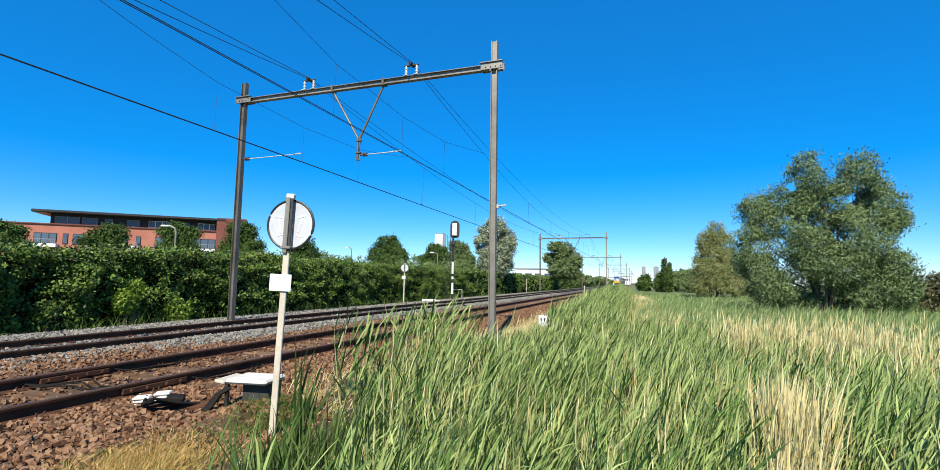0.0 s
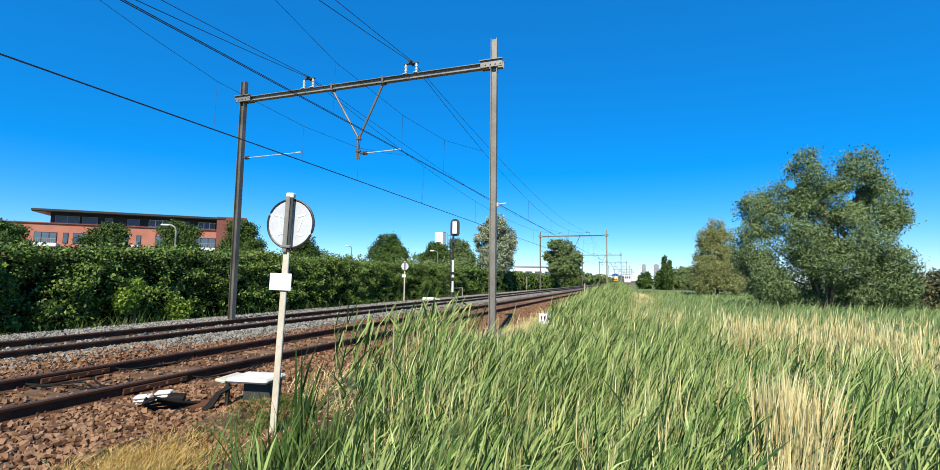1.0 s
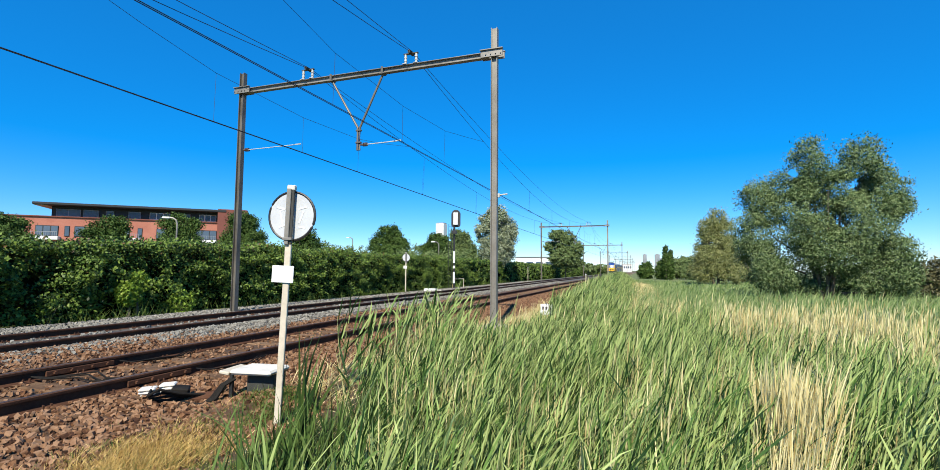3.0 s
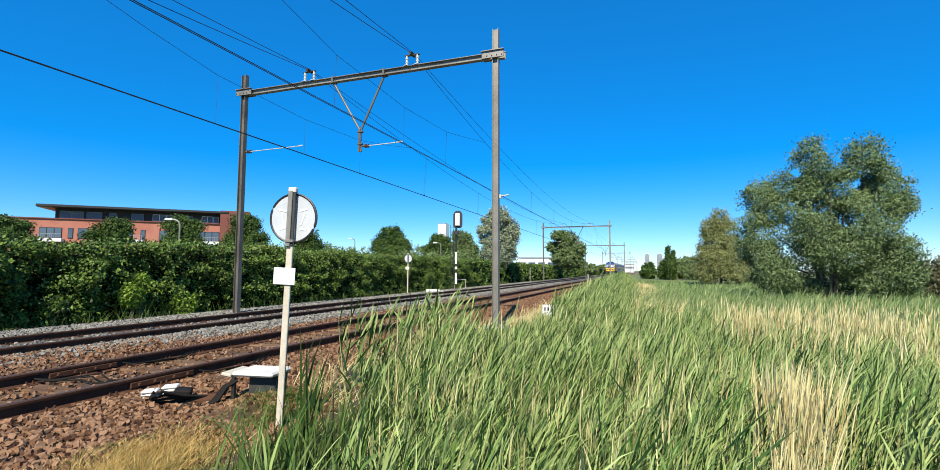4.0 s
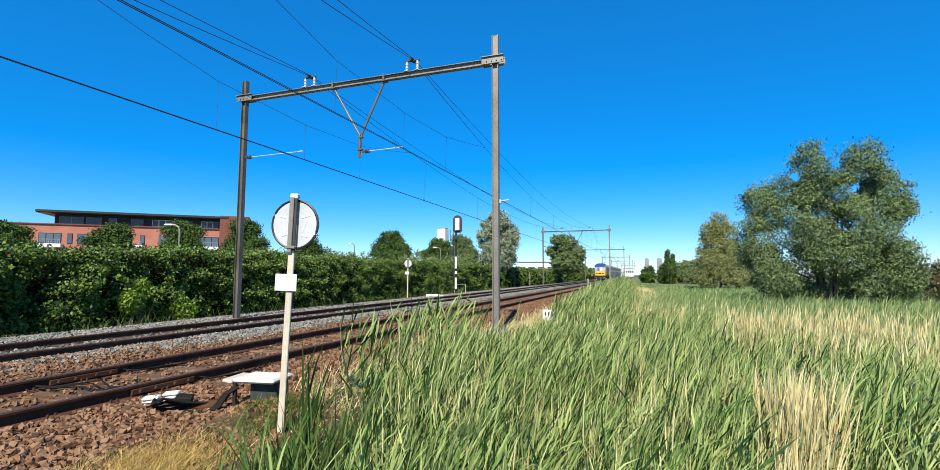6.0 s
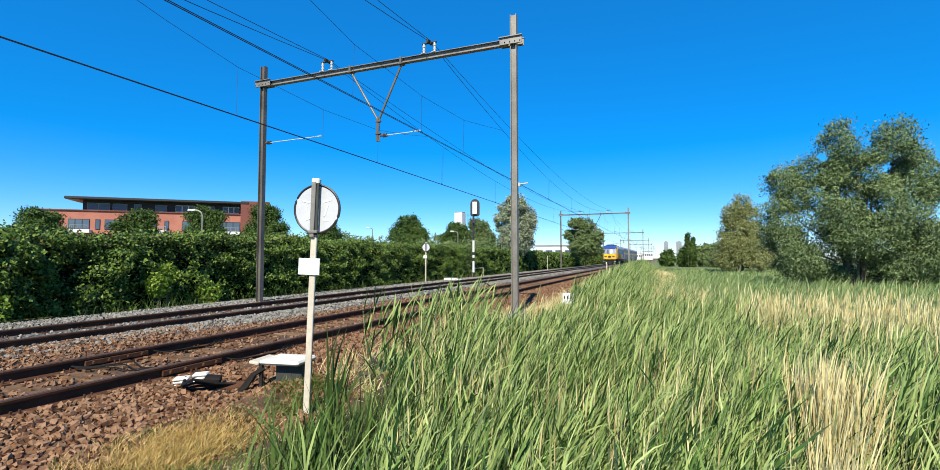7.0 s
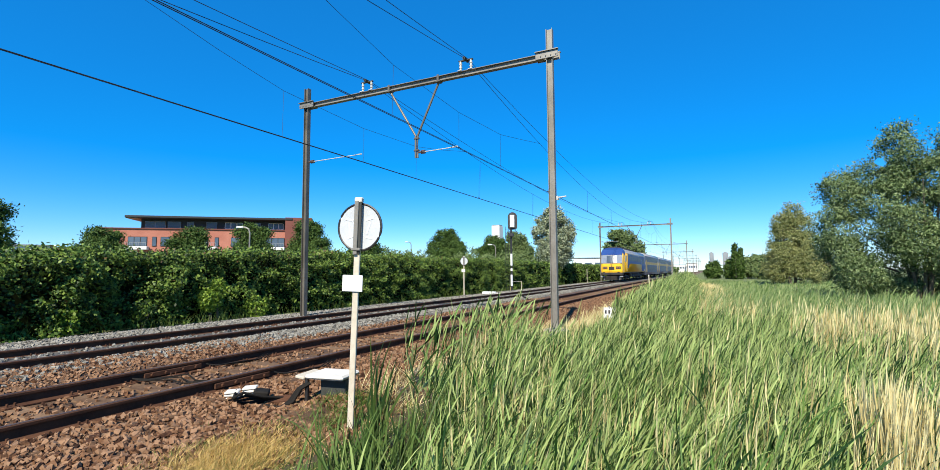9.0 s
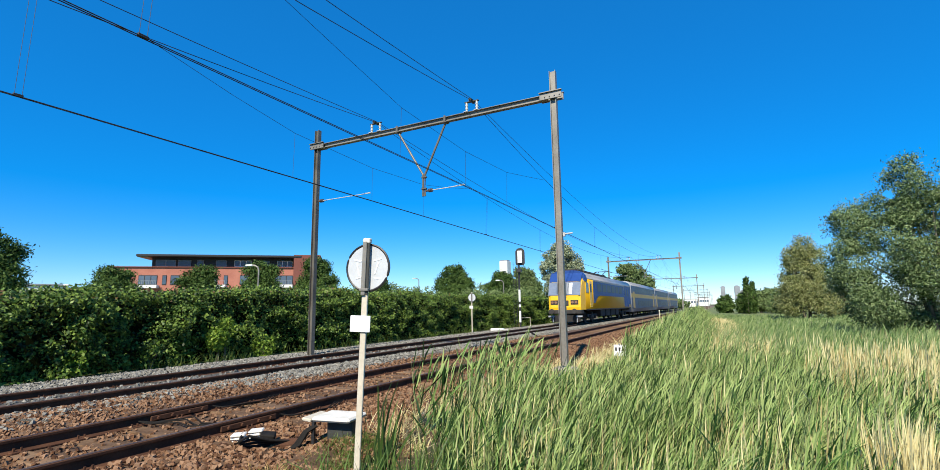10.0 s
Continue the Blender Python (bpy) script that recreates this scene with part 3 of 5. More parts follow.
# ---------------------------------------------------------------- trackside things
def round_sign(m, label, group):
    s = thing("track_sign", label, "sign", m, group)
    bm = B()
    box(bm, (0, 0, 1.0), (0.07, 0.03, 2.35), bev=0.006)
    part("post", bm, M_post, s, "weathered pale flat post")
    bm = B()
    box(bm, (-0.012, -0.026, 2.16), (0.05, 0.035, 0.60), bev=0.005)
    part("channel", bm, M_steel, s, "grey mounting channel")
    # thin dark box put in for the shadow to the right of the channel
    bm = B()
    box(bm, (0.029, -0.020, 2.16), (0.028, 0.02, 0.58), bev=0.003)
    part("channel_shadow", bm, M_dark_box, s, "dark strip standing for the shadow beside the channel")
    bm = B()
    rod(bm, (0, 0.03, 2.17), (0, 0.045, 2.17), 0.262, seg=40)
    disc = part("disc", bm, M_signback, s, "grey back of a round sign")
    bm = B()
    pts = [(0.262 * math.cos(a), 0.035, 2.17 + 0.262 * math.sin(a)) for a in np.linspace(0, 2 * math.pi, 41)]
    tube(bm, pts, 0.014, 6)
    part("rim", bm, M_black, disc, "black rim")
    for x, z, w, h, a in ((-0.13, 2.25, 0.10, 0.02, 12), (-0.12, 2.15, 0.02, 0.16, -14), (-0.10, 2.06, 0.09, 0.02, -20), (0.12, 2.26, 0.10, 0.02, -16), (0.11, 2.16, 0.02, 0.14, 18), (0.12, 2.05, 0.08, 0.02, 10)):
        bm = B()
        box(bm, (x, 0.0285, z), (w, 0.004, h), Matrix.Rotation(radians(a), 4, 'Y'), bev=0.001)
        part("scrawl_bar", bm, M_scrawl, disc, "pale smeared bar")
    bm = B()
    box(bm, (-0.03, -0.028, 1.545), (0.245, 0.012, 0.18), bev=0.004)
    part("plate", bm, M_white, s, "blank white plate")
    bm = B()
    box(bm, (0, -0.03, 1.92), (0.11, 0.05, 0.03), bev=0.005)
    part("clamp", bm, M_steel, s)
    bm = B()
    box(bm, (0.0, -0.005, 2.47), (0.09, 0.06, 0.06), bev=0.01)
    part("cap", bm, M_lid, s)
    return s


def build_signs():
    round_sign(pose(-3.61, 4.19, -0.30, 0, 1.9, 11), "leaning round track sign seen from behind, on a pale post", "round track signs")
    round_sign(pose(-14.45, 28.3, -0.12, 0, 0, 8), "distant round track sign on a pale post by the hedge", "round track signs")


def build_box():
    c = thing("junction_box", "grey trackside box under a weathered white concrete lid", "cabinet", pose(-4.36, 4.68, -0.26, 0, 0, 10))
    bm = B()
    box(bm, (0.10, 0.05, 0.14), (0.34, 0.26, 0.40), bev=0.01)
    part("body", bm, M_dark_box, c)
    bm = B()
    box(bm, (0.05, 0, 0.36), (0.52, 0.44, 0.055), bev=0.022)
    part("lid", bm, M_lid, c, "weathered white lid")
    bm = B()
    box(bm, (-0.275, -0.02, 0.35), (0.13, 0.40, 0.04), Euler((0, radians(8), 0)).to_matrix().to_4x4(), bev=0.01)
    part("lid_flap", bm, M_post, c, "pale wooden edge piece")
    for y in (-0.17, 0.17):
        bm = B()
        box(bm, (-0.2, y, 0.11), (0.04, 0.04, 0.44), bev=0.004)
        part("leg", bm, M_black, c)
    for k in range(3):
        bm = B()
        tube(bm, [(-0.16 - 0.02 * k, -0.16, 0.28), (-0.24 - 0.02 * k, -0.24, 0.22), (-0.30 - 0.03 * k, -0.30, 0.08), (-0.40, -0.36 - 0.02 * k, 0.03), (-0.62, -0.45, 0.02 + 0.02 * k)], 0.02, 6)
        part("cable", bm, M_cable, c, "thick black cable")
    g = thing("cable_heads", "pair of white-capped cable heads with black cables in ballast", "cable box", pose(-5.27, 4.15, -0.25, 0, 0, 20))
    for x, y, h in ((-0.09, -0.05, 0.15), (0.06, 0.08, 0.17)):
        bm = B()
        rod(bm, (x, y, -0.05), (x, y, h), 0.055, 0.05, seg=12)
        pot = part("pot", bm, M_rust, g, "rusty round pot")
        bm = B()
        for dz, w, turn in ((-0.05, 0.135, 0.2), (-0.012, 0.15, 0.05), (0.024, 0.165, 0.3)):
            box(bm, (x, y, h + dz), (w, w * 0.85, 0.03), Euler((0.03, -0.04, turn)).to_matrix().to_4x4(), bev=0.011)
        part("cap", bm, M_lid, pot, "chipped white cap")
    bm = B()
    box(bm, (0.22, 0.05, 0.09), (0.18, 0.16, 0.18), Euler((0.1, 0.15, 0.4)).to_matrix().to_4x4(), bev=0.015)
    part("joint_box", bm, M_cable, g, "matt black joint box")
    for k in range(5):
        bm = B()
        a = 0.05 * k
        tube(bm, [(-0.06, -0.02, 0.08 + a / 2), (0.05, -0.16 - a / 2, 0.05 + a / 2), (0.22, -0.15 - a, 0.04 + a), (0.36, -0.06 - a / 2, 0.08 + a / 3), (0.42 + a, 0.12, 0.07), (0.6, 0.25 + a / 2, 0.05 + a / 4)], 0.016, 6)
        part("cable", bm, M_cable, g, "looped black cable")
    bm = B()
    rod(bm, (0.36, -0.02, 0.05), (0.60, 0.08, 0.05), 0.07, seg=14)
    part("pipe", bm, M_rust, g, "short rusty pipe")
    bm = B()
    box(bm, (0.02, -0.14, 0.015), (0.22, 0.06, 0.03), bev=0.008)
    part("stone_slab", bm, M_lid, g, "pale slab")


def build_signal():
    s = thing("railway_signal", "tall railway signal seen from behind, black and white post", "signal", pose(-13.55, 34.6, -0.3, 0, 0, 12))
    bm = B()
    rod(bm, (0, 0, 0), (0, 0, 5.2), 0.075, seg=12)
    post = part("post", bm, M_black, s)
    for z0, z1 in ((0.55, 1.4), (1.68, 1.88), (2.1, 3.0)):
        bm = B()
        rod(bm, (0, 0, z0), (0, 0, z1), 0.082, seg=12)
        part("white_band", bm, M_white, post, "white painted band")
    bm = B()
    n = 16
    out = [(-0.36, 5.0), (0.36, 5.0)] + [(0.36 * math.cos(a), 5.85 + 0.36 * math.sin(a)) for a in np.linspace(0, math.pi, n)]
    out = [(-0.25, 4.86), (0.25, 4.86)] + out[1:] + [(-0.36, 5.0)]
    prism(bm, [(x + 0.12, z) for x, z in out], -0.02, 0.02)
    board = part("board", bm, M_black, s, "black round-topped board")
    bm = B()
    box(bm, (0.12, -0.12, 5.5), (0.34, 0.18, 0.95), bev=0.02)
    part("lamp_case", bm, M_white, board, "white lamp case")
    bm = B()
    for x in (-0.18, -0.42):
        rod(bm, (x, -0.1, 0.1), (x, -0.1, 5.1), 0.016, seg=6)
    for z in np.arange(0.4, 5.0, 0.3):
        rod(bm, (-0.18, -0.1, z), (-0.42, -0.1, z), 0.01, seg=5)
    part("ladder", bm, M_black, s, "thin black ladder")
    bm = B()
    box(bm, (0.05, -0.1, 4.45), (0.34, 0.34, 0.28), bev=0.02)
    part("relay_case", bm, M_black, s)
    f = thing("tube_frame", "low white tubular guard frame beside the track", "guard rail", pose(-13.9, 36.5, -0.3, 0, 0, 20))
    bm = B()
    tube(bm, [(-0.42, 0, 0), (-0.42, 0, 0.82), (0.42, 0, 0.86), (0.42, 0, 0.0)], 0.03, 6)
    part("frame", bm, M_post, f)
    bm = B()
    box(bm, (-0.42, 0, 0.2), (0.14, 0.14, 0.4), bev=0.02)
    part("foot", bm, M_olive_paint, f, "yellowish foot")
    w = thing("switch_box", "low white trackside switch box beside the rails", "cabinet", pose(-13.1, 29.3, -0.16, 0, 0, 8))
    bm = B()
    box(bm, (0, 0, 0.1), (0.85, 0.4, 0.18), bev=0.03)
    part("body", bm, M_white, w)
    bm = B()
    box(bm, (0.55, 0.05, 0.06), (0.3, 0.3, 0.1), bev=0.02)
    part("motor", bm, M_lid, w)
    # hectometre board in the reeds
    h = thing("distance_board", "small white distance board with dark marks in reeds", "sign", pose(-2.59, 13.9, -0.34, 0, 0, 10))
    bm = B()
    box(bm, (0, 0.03, 0.25), (0.06, 0.05, 0.9), bev=0.005)
    part("post", bm, M_steel, h)
    bm = B()
    box(bm, (0, 0, 0.52), (0.34, 0.02, 0.30), bev=0.006)
    bd = part("board", bm, M_white, h)
    bm = B()
    for x, z in ((-0.09, 0.55), (0.0, 0.55), (0.09, 0.55)):
        box(bm, (x, -0.013, z), (0.045, 0.004, 0.10))
    part("marks", bm, M_black, bd, "dark bars")
    for x, y, z in ((-13.9, 62, 1.6), (-4.2, 40.0, 1.0)):
        bm = B()
        rod(bm, (0, 0, 0), (0, 0, z + 0.3), 0.035, seg=8)
        k = thing("marker_post", "thin pale marker post beside the railway", "post", pose(x, y, -0.35), "marker posts")
        part("post", bm, M_post, k)
        bm = B()
        rod(bm, (0, 0, z + 0.3), (0, 0, z + 0.36), 0.045, 0.02, seg=8)
        part("cap", bm, M_white, k)
    # pipe laid over the ballast between the tracks
    q = thing("ground_cable", "dark cable laid across the grey ballast", "cable")
    bm = B()
    tube(bm, [(-9.75, 26.6, -0.06), (-9.4, 25.6, -0.04), (-9.0, 24.9, -0.05), (-8.6, 24.3, -0.14), (-8.2, 23.7, -0.13), (-7.6, 23.4, -0.12)], 0.03, 6)
    part("cable", bm, M_cable, q)


M_olive_paint = mat("yellowish_paint", (0.328, 0.271, 0.082), (0.41, 0.344, 0.123), 5, 0.7, 0, 0)


# ---------------------------------------------------------------- plants
def in_blob(n, c, r, hollow=0.55):
    """n places in an ellipsoid, more of them near its skin."""
    d = unit(rng.normal(size=(n, 3)))
    k = rng.uniform(hollow ** 3, 1, (n, 1)) ** (1 / 3)
    return np.array(c) + d * k * np.array(r)


def tree(name, label, category, x, y, blobs, n_leaves, size, material, trunk=0.2, stems=1, lean=0.0, aspect=0.45, droop=0.0, gap=0.0, group="trees", clump=0.5, z0=None):
    """blobs: (dx, dy, z, rx, ry, rz) lumps of the crown; the leaves sit in small clumps inside them."""
    z0 = float(gz(x, y)) if z0 is None else z0
    t = thing(name, label, category, pose(x, y, z0), group)
    top = max(b[2] for b in blobs)
    vol = np.array([b[3] * b[4] * b[5] for b in blobs]) ** 0.75
    per = (vol / vol.sum() * n_leaves).astype(int)
    # limbs
    bm = B()
    for k in range(stems):
        a = 2 * math.pi * k / max(stems, 1) + 0.6
        off = 0.0 if stems == 1 else trunk * 1.6
        base = Vector((off * math.cos(a), off * math.sin(a), -0.15))
        mid = Vector((lean + (0.0 if stems == 1 else 0.09 * top * math.cos(a)), 0.0 if stems == 1 else 0.09 * top * math.sin(a), top * 0.4))
        rod(bm, base, mid, trunk, trunk * 0.65, seg=8, caps=False)
        rod(bm, mid, mid + Vector((0.03 * top * math.cos(a), 0.03 * top * math.sin(a), top * 0.42)), trunk * 0.65, trunk * 0.2, seg=7)
    part("trunk", bm, M_bark, t)
    for b in blobs:
        bm = B()
        s = Vector((b[0] * 0.25, b[1] * 0.25, max(b[2] * 0.42, 0.3)))
        e = Vector((b[0], b[1], b[2]))
        m = (s + e) / 2 + Vector((b[0] * 0.12, b[1] * 0.12, -0.05 * top))
        rod(bm, s, m, trunk * 0.5, trunk * 0.33, seg=6, caps=False)
        rod(bm, m, e, trunk * 0.33, trunk * 0.12, seg=6)
        for j in range(4):
            q = e + Vector((random.uniform(-0.7, 0.7) * b[3], random.uniform(-0.7, 0.7) * b[4], random.uniform(-0.4, 0.7) * b[5]))
            rod(bm, m.lerp(e, random.uniform(0.2, 0.9)), q, trunk * 0.14, trunk * 0.05, seg=5)
        part("limb", bm, M_bark, t)
    P, O = [], []
    mid = np.array([lean, 0.0, top * 0.5])
    for b, k in zip(blobs, per):
        nc = max(6, k // 26)
        cen = in_blob(nc, b[:3], b[3:], 0.45)
        off = rng.normal(size=(nc * 26, 3)) * np.array([clump, clump, clump * 0.75]) * 0.55
        P.append(np.repeat(cen, 26, 0) + off)
        O.append(0.5 * unit(off) + np.repeat(0.6 * unit(cen - np.array(b[:3])) + 0.3 * unit(cen - mid), 26, 0))
    P, O = np.concatenate(P), np.concatenate(O)
    if gap:
        keep = np.array([noise.noise(Vector(p) * 0.75) for p in P.tolist()]) > -gap
        P, O = P[keep], O[keep]
    P, O = P[P[:, 2] > 0.1], O[P[:, 2] > 0.1]
    V, F = leaf_cards(P, size, aspect, 0.2, droop, O)
    crown = raw("crown", V, F, material, t)
    return t


def place(px, dist):
    """A spot at that compass angle (degrees to the right of the line of the track) and distance."""
    a = radians(px)
    return dist * math.sin(a), dist * math.cos(a)


def build_hedge():
    h = thing("hedge", "long dense green hedge along the railway", "hedge")
    # added dark sheet behind the leaves, standing for the shade within the hedge
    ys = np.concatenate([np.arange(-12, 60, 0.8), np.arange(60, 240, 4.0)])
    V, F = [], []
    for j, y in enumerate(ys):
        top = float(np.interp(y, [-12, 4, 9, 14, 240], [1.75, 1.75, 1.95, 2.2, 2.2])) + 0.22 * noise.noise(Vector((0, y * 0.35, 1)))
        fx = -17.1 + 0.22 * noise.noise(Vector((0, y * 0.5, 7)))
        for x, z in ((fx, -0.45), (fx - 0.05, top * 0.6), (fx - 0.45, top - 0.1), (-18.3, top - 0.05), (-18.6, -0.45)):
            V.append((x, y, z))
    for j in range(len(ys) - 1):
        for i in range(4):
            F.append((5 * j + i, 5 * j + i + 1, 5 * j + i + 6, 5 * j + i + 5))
    raw("shade_sheet", V, F, M_core, h)

    def spread(n, y0, y1, power, top_share):
        y = y0 + (y1 - y0) * rng.uniform(0, 1, n) ** power
        top = np.interp(y, [-12, 4, 9, 14, 240], [1.75, 1.75, 1.95, 2.2, 2.2]) + np.array([0.28 * noise.noise(Vector((0, v * 0.35, 1))) + 0.12 * noise.noise(Vector((5, v * 1.6, 1))) for v in y])
        fx = np.array([-16.4 + 0.3 * noise.noise(Vector((0, v * 0.5, 7))) + 0.6 * math.exp(-((v - 6.0) / 1.8) ** 2) for v in y])
        up = rng.uniform(0, 1, n) < top_share
        z = np.where(up, top + rng.normal(0, 0.1, n), -0.35 + (top + 0.35) * rng.uniform(0, 1, n) ** 0.8)
        lump = np.array([0.65 * noise.noise(Vector((2.2 * a, 2.6 * b, 4.0))) + 0.6 * noise.noise(Vector((0.75 * a, 1.1 * b, 9.0))) for a, b in zip(y, z)])
        x = np.where(up, rng.uniform(-18.6, -16.3, n), fx + 1.0 * lump - 0.1 + rng.normal(0, 0.12, n) - 0.35 * np.clip((z - top + 0.5) / 0.5, 0, 1))
        keep = up | (rng.uniform(0, 1, n) < np.clip(0.75 + 1.4 * lump, 0.25, 1))
        return np.stack([x, y, z], -1)[keep]

    for name, mt, n, y0, y1, pw, ts, size in (("foliage", M_hedge, 140000, 2, 48, 1.2, 0.26, 0.108), ("far_foliage", M_hedge, 26000, 46, 230, 1.6, 0.4, 0.24), ("reddish_growth", M_hedge_r, 2600, -6, 45, 1.2, 0.8, 0.11)):
        V, F = leaf_cards(spread(n, y0, y1, pw, ts), size, 0.62, 0.3, 0.0, np.array([0.4, -0.15, 0.1]))
        raw(name, V, F, mt, h)
    # young bushes at the foot of the hedge
    for x, y, r, z, n, m in ((-15.9, 11.3, 0.45, 0.45, 900, M_hedge_y), (-15.9, 11.6, 0.4, 0.75, 450, M_hedge_y), (-15.8, 7.0, 0.4, 0.0, 300, M_hedge_y), (-15.9, 9.0, 0.4, 0.1, 320, M_hedge),
                             (-15.8, 13.2, 0.5, 0.05, 400, M_hedge_y), (-15.9, 4.4, 0.6, 0.1, 500, M_tree_g), (-15.8, 2.0, 0.8, 0.1, 700, M_tree_g)):
        b = thing("bush", "young yellow-green bush at the foot of the hedge", "bush", pose(x, y, -0.35), "young bushes")
        bm = B()
        for k in range(5):
            rod(bm, (0.05 * k - 0.1, 0, 0), (random.uniform(-r, r) * 0.7, random.uniform(-r, r) * 0.7, z + 0.4), 0.012, 0.005, seg=5)
        part("twigs", bm, M_bark, b)
        V, F = leaf_cards(in_blob(n, (0, 0, z + 0.35), (r * 0.7, r, 0.45), 0.3), 0.12, 0.6, 0.6)
        raw("leaves", V, F, m, b)
    # rough grass between hedge and ballast
    n = 9000
    x, y = scatter(-16.6, -14.9, -5, 60, n, 1.4)
    keep = rng.uniform(0, 1, n) < np.clip((-15.3 - x + 0.35 * np.sin(y * 0.7)) / 0.7, 0, 1) * np.interp(y, [0, 9, 14], [1, 0.8, 0.35])
    x, y = x[keep], y[keep]
    n = len(x)
    d = unit(np.stack([rng.normal(0, 0.35, n), rng.normal(0, 0.35, n), np.ones(n)], -1))
    g = blades("verge_grass", np.stack([x, y, gz(x, y) - 0.02], -1), d, rng.normal(0, 0.2, (n, 3)), rng.uniform(0.2, 0.62, n), rng.uniform(0.007, 0.014, n), M_grass)
    tagged(g, "rough green grass at the foot of the hedge", "grass", kind="stuff")


def canopy(x, y):
    """Height of the tops of the reeds above z = 0."""
    ridge = np.exp(-((x + 2.35) / 1.15) ** 2)
    low = np.interp(np.hypot(x, y), [0, 3, 8, 22, 40], [0.45, 0.45, 0.30, 0.05, -0.2])
    top = np.interp(y, [0, 3, 4.2, 5.8, 7.5, 10, 16, 22, 30, 60], [0.45, 0.5, 0.62, 0.62, 0.42, 0.36, 0.44, 0.64, 0.90, 1.1])
    lump = np.array([noise.noise(Vector((a * 0.9, b * 0.9, 8.0))) + 0.6 * noise.noise(Vector((a * 2.3, b * 2.3, 5.0))) for a, b in zip(np.atleast_1d(x), np.atleast_1d(y))])
    return low + (top - low) * ridge + 0.36 * lump


def reed_left_edge(y):
    return np.interp(y, [0, 2.6, 3.3, 4.5, 6, 8, 11, 13.6, 15, 20, 40, 120], [-1.5, -1.75, -2.1, -2.6, -2.9, -2.7, -2.4, -2.25, -2.45, -2.7, -2.9, -2.9]) + 0.12 * np.sin(y * 2.3)


def dryness(x, y):
    """0 green to 1 straw."""
    k = np.array([noise.noise(Vector((a * 0.35, b * 0.35, 2.0))) for a, b in zip(np.atleast_1d(x), np.atleast_1d(y))])
    dist, ang = np.hypot(x, y), np.degrees(np.arctan2(x, y))
    zone = np.clip((ang - 6.0) / 3, 0, 1) * np.clip((dist - 8.3) / 2.0, 0, 1) * np.clip((18 - dist) / 3, 0, 1)
    near = 0.22 * np.clip((x + 0.9) / 1.4, 0, 1) * np.clip((4.2 - y) / 1.5, 0, 1) * np.clip((2.2 - x) / 1.2, 0.35, 1)
    return np.clip(0.03 + 0.2 * k + zone * (0.85 + 0.9 * k) + near * (0.5 + 1.5 * k), 0.015, 0.95)


def reed_field(name, n, r0, r1, leaves, width, material, label, stem_w):
    """Reed plants: a stem with long blades that the wind bends to one side."""
    r = np.sqrt(rng.uniform(r0 ** 2, r1 ** 2, n))
    a = rng.uniform(radians(-52), radians(36), n)
    x, y = r * np.sin(a), r * np.cos(a)
    gaps = np.array([0.6 * noise.noise(Vector((p * 1.6, q * 1.6, 12.0))) + 0.5 * noise.noise(Vector((p * 4.5, q * 3.0, 2.0))) for p, q in zip(x, y)])
    keep = (x > reed_left_edge(y)) & (y > 1.0) & ((x > -1.2) | (y > 2.3)) & ((np.abs(x - 0.235 * y) > 0.09) | (y > 3.9)) & (rng.uniform(0, 1, n) < np.clip(0.66 + 2.2 * gaps, 0.05, 1))
    x, y = x[keep], y[keep]
    dry = rng.uniform(0, 1, len(x)) < dryness(x, y) * 0.95
    x, y = x[~dry], y[~dry]
    edge = np.clip((x - reed_left_edge(y)) / 0.5, 0.0, 1)
    h = (canopy(x, y) - gz(x, y)) * rng.uniform(0.55, 1.12, len(x)) * (0.72 + 0.28 * edge)
    reed_plants(name, x, y, h, leaves, width, material, label, stem_w, 1.0 if r0 < 15 else 1.5)


def reed_plants(name, x, y, h, leaves, width, material, label, stem_w, leaf_len=1.0):
    n = len(x)
    z0 = gz(x, y)
    base = np.stack([x, y, z0], -1)
    lean = np.stack([rng.normal(0.03, 0.16, n), rng.normal(0.0, 0.15, n), np.ones(n)], -1)
    d = unit(lean)
    Vs, Fs, o = [], [], 0

    def take(V, q, tri):
        nonlocal o
        Vs.append(V)
        for f in q:
            Fs.extend((f + o).tolist())
        Fs.extend((tri + o).tolist())
        o += len(V)

    bend = np.stack([rng.normal(0.05, 0.07, n), rng.normal(0.01, 0.07, n), np.full(n, -0.02)], -1)
    st = blades("reed_stems", base, d, bend, h * 0.95, np.full(n, stem_w), M_stem, ws=(1.0, 0.9, 0.6))
    tagged(st, "pale upright stems of the reeds", "reeds", "reed beds", "stuff")
    for k in range(leaves):
        u = rng.uniform(0.25, 0.95, n) if k else np.full(n, 0.9)
        p = base + (h * 0.9)[:, None] * (u[:, None] * d + (u * u)[:, None] * bend)
        az = rng.uniform(-3.14, 3.14, n) if k % 3 else rng.normal(0.2, 0.9, n)
        tilt = rng.uniform(0.08, 0.62, n) if k else rng.uniform(0.03, 0.3, n)
        dl = unit(np.stack([np.sin(tilt) * np.cos(az) + 0.12, np.sin(tilt) * np.sin(az), np.cos(tilt)], -1))
        L = rng.uniform(0.16, 0.40, n) * (1.0 if k else 1.2) * leaf_len
        bl = np.stack([rng.normal(0.06, 0.10, n), rng.normal(0.0, 0.10, n), -rng.uniform(0.0, 0.4, n)], -1)
        take(*strips(p, dl, bl, L, width * rng.uniform(0.45, 1.7, n)))
    ob = raw(name, np.concatenate(Vs), Fs, material)
    tagged(ob, label, "reeds", "reed beds", "stuff")


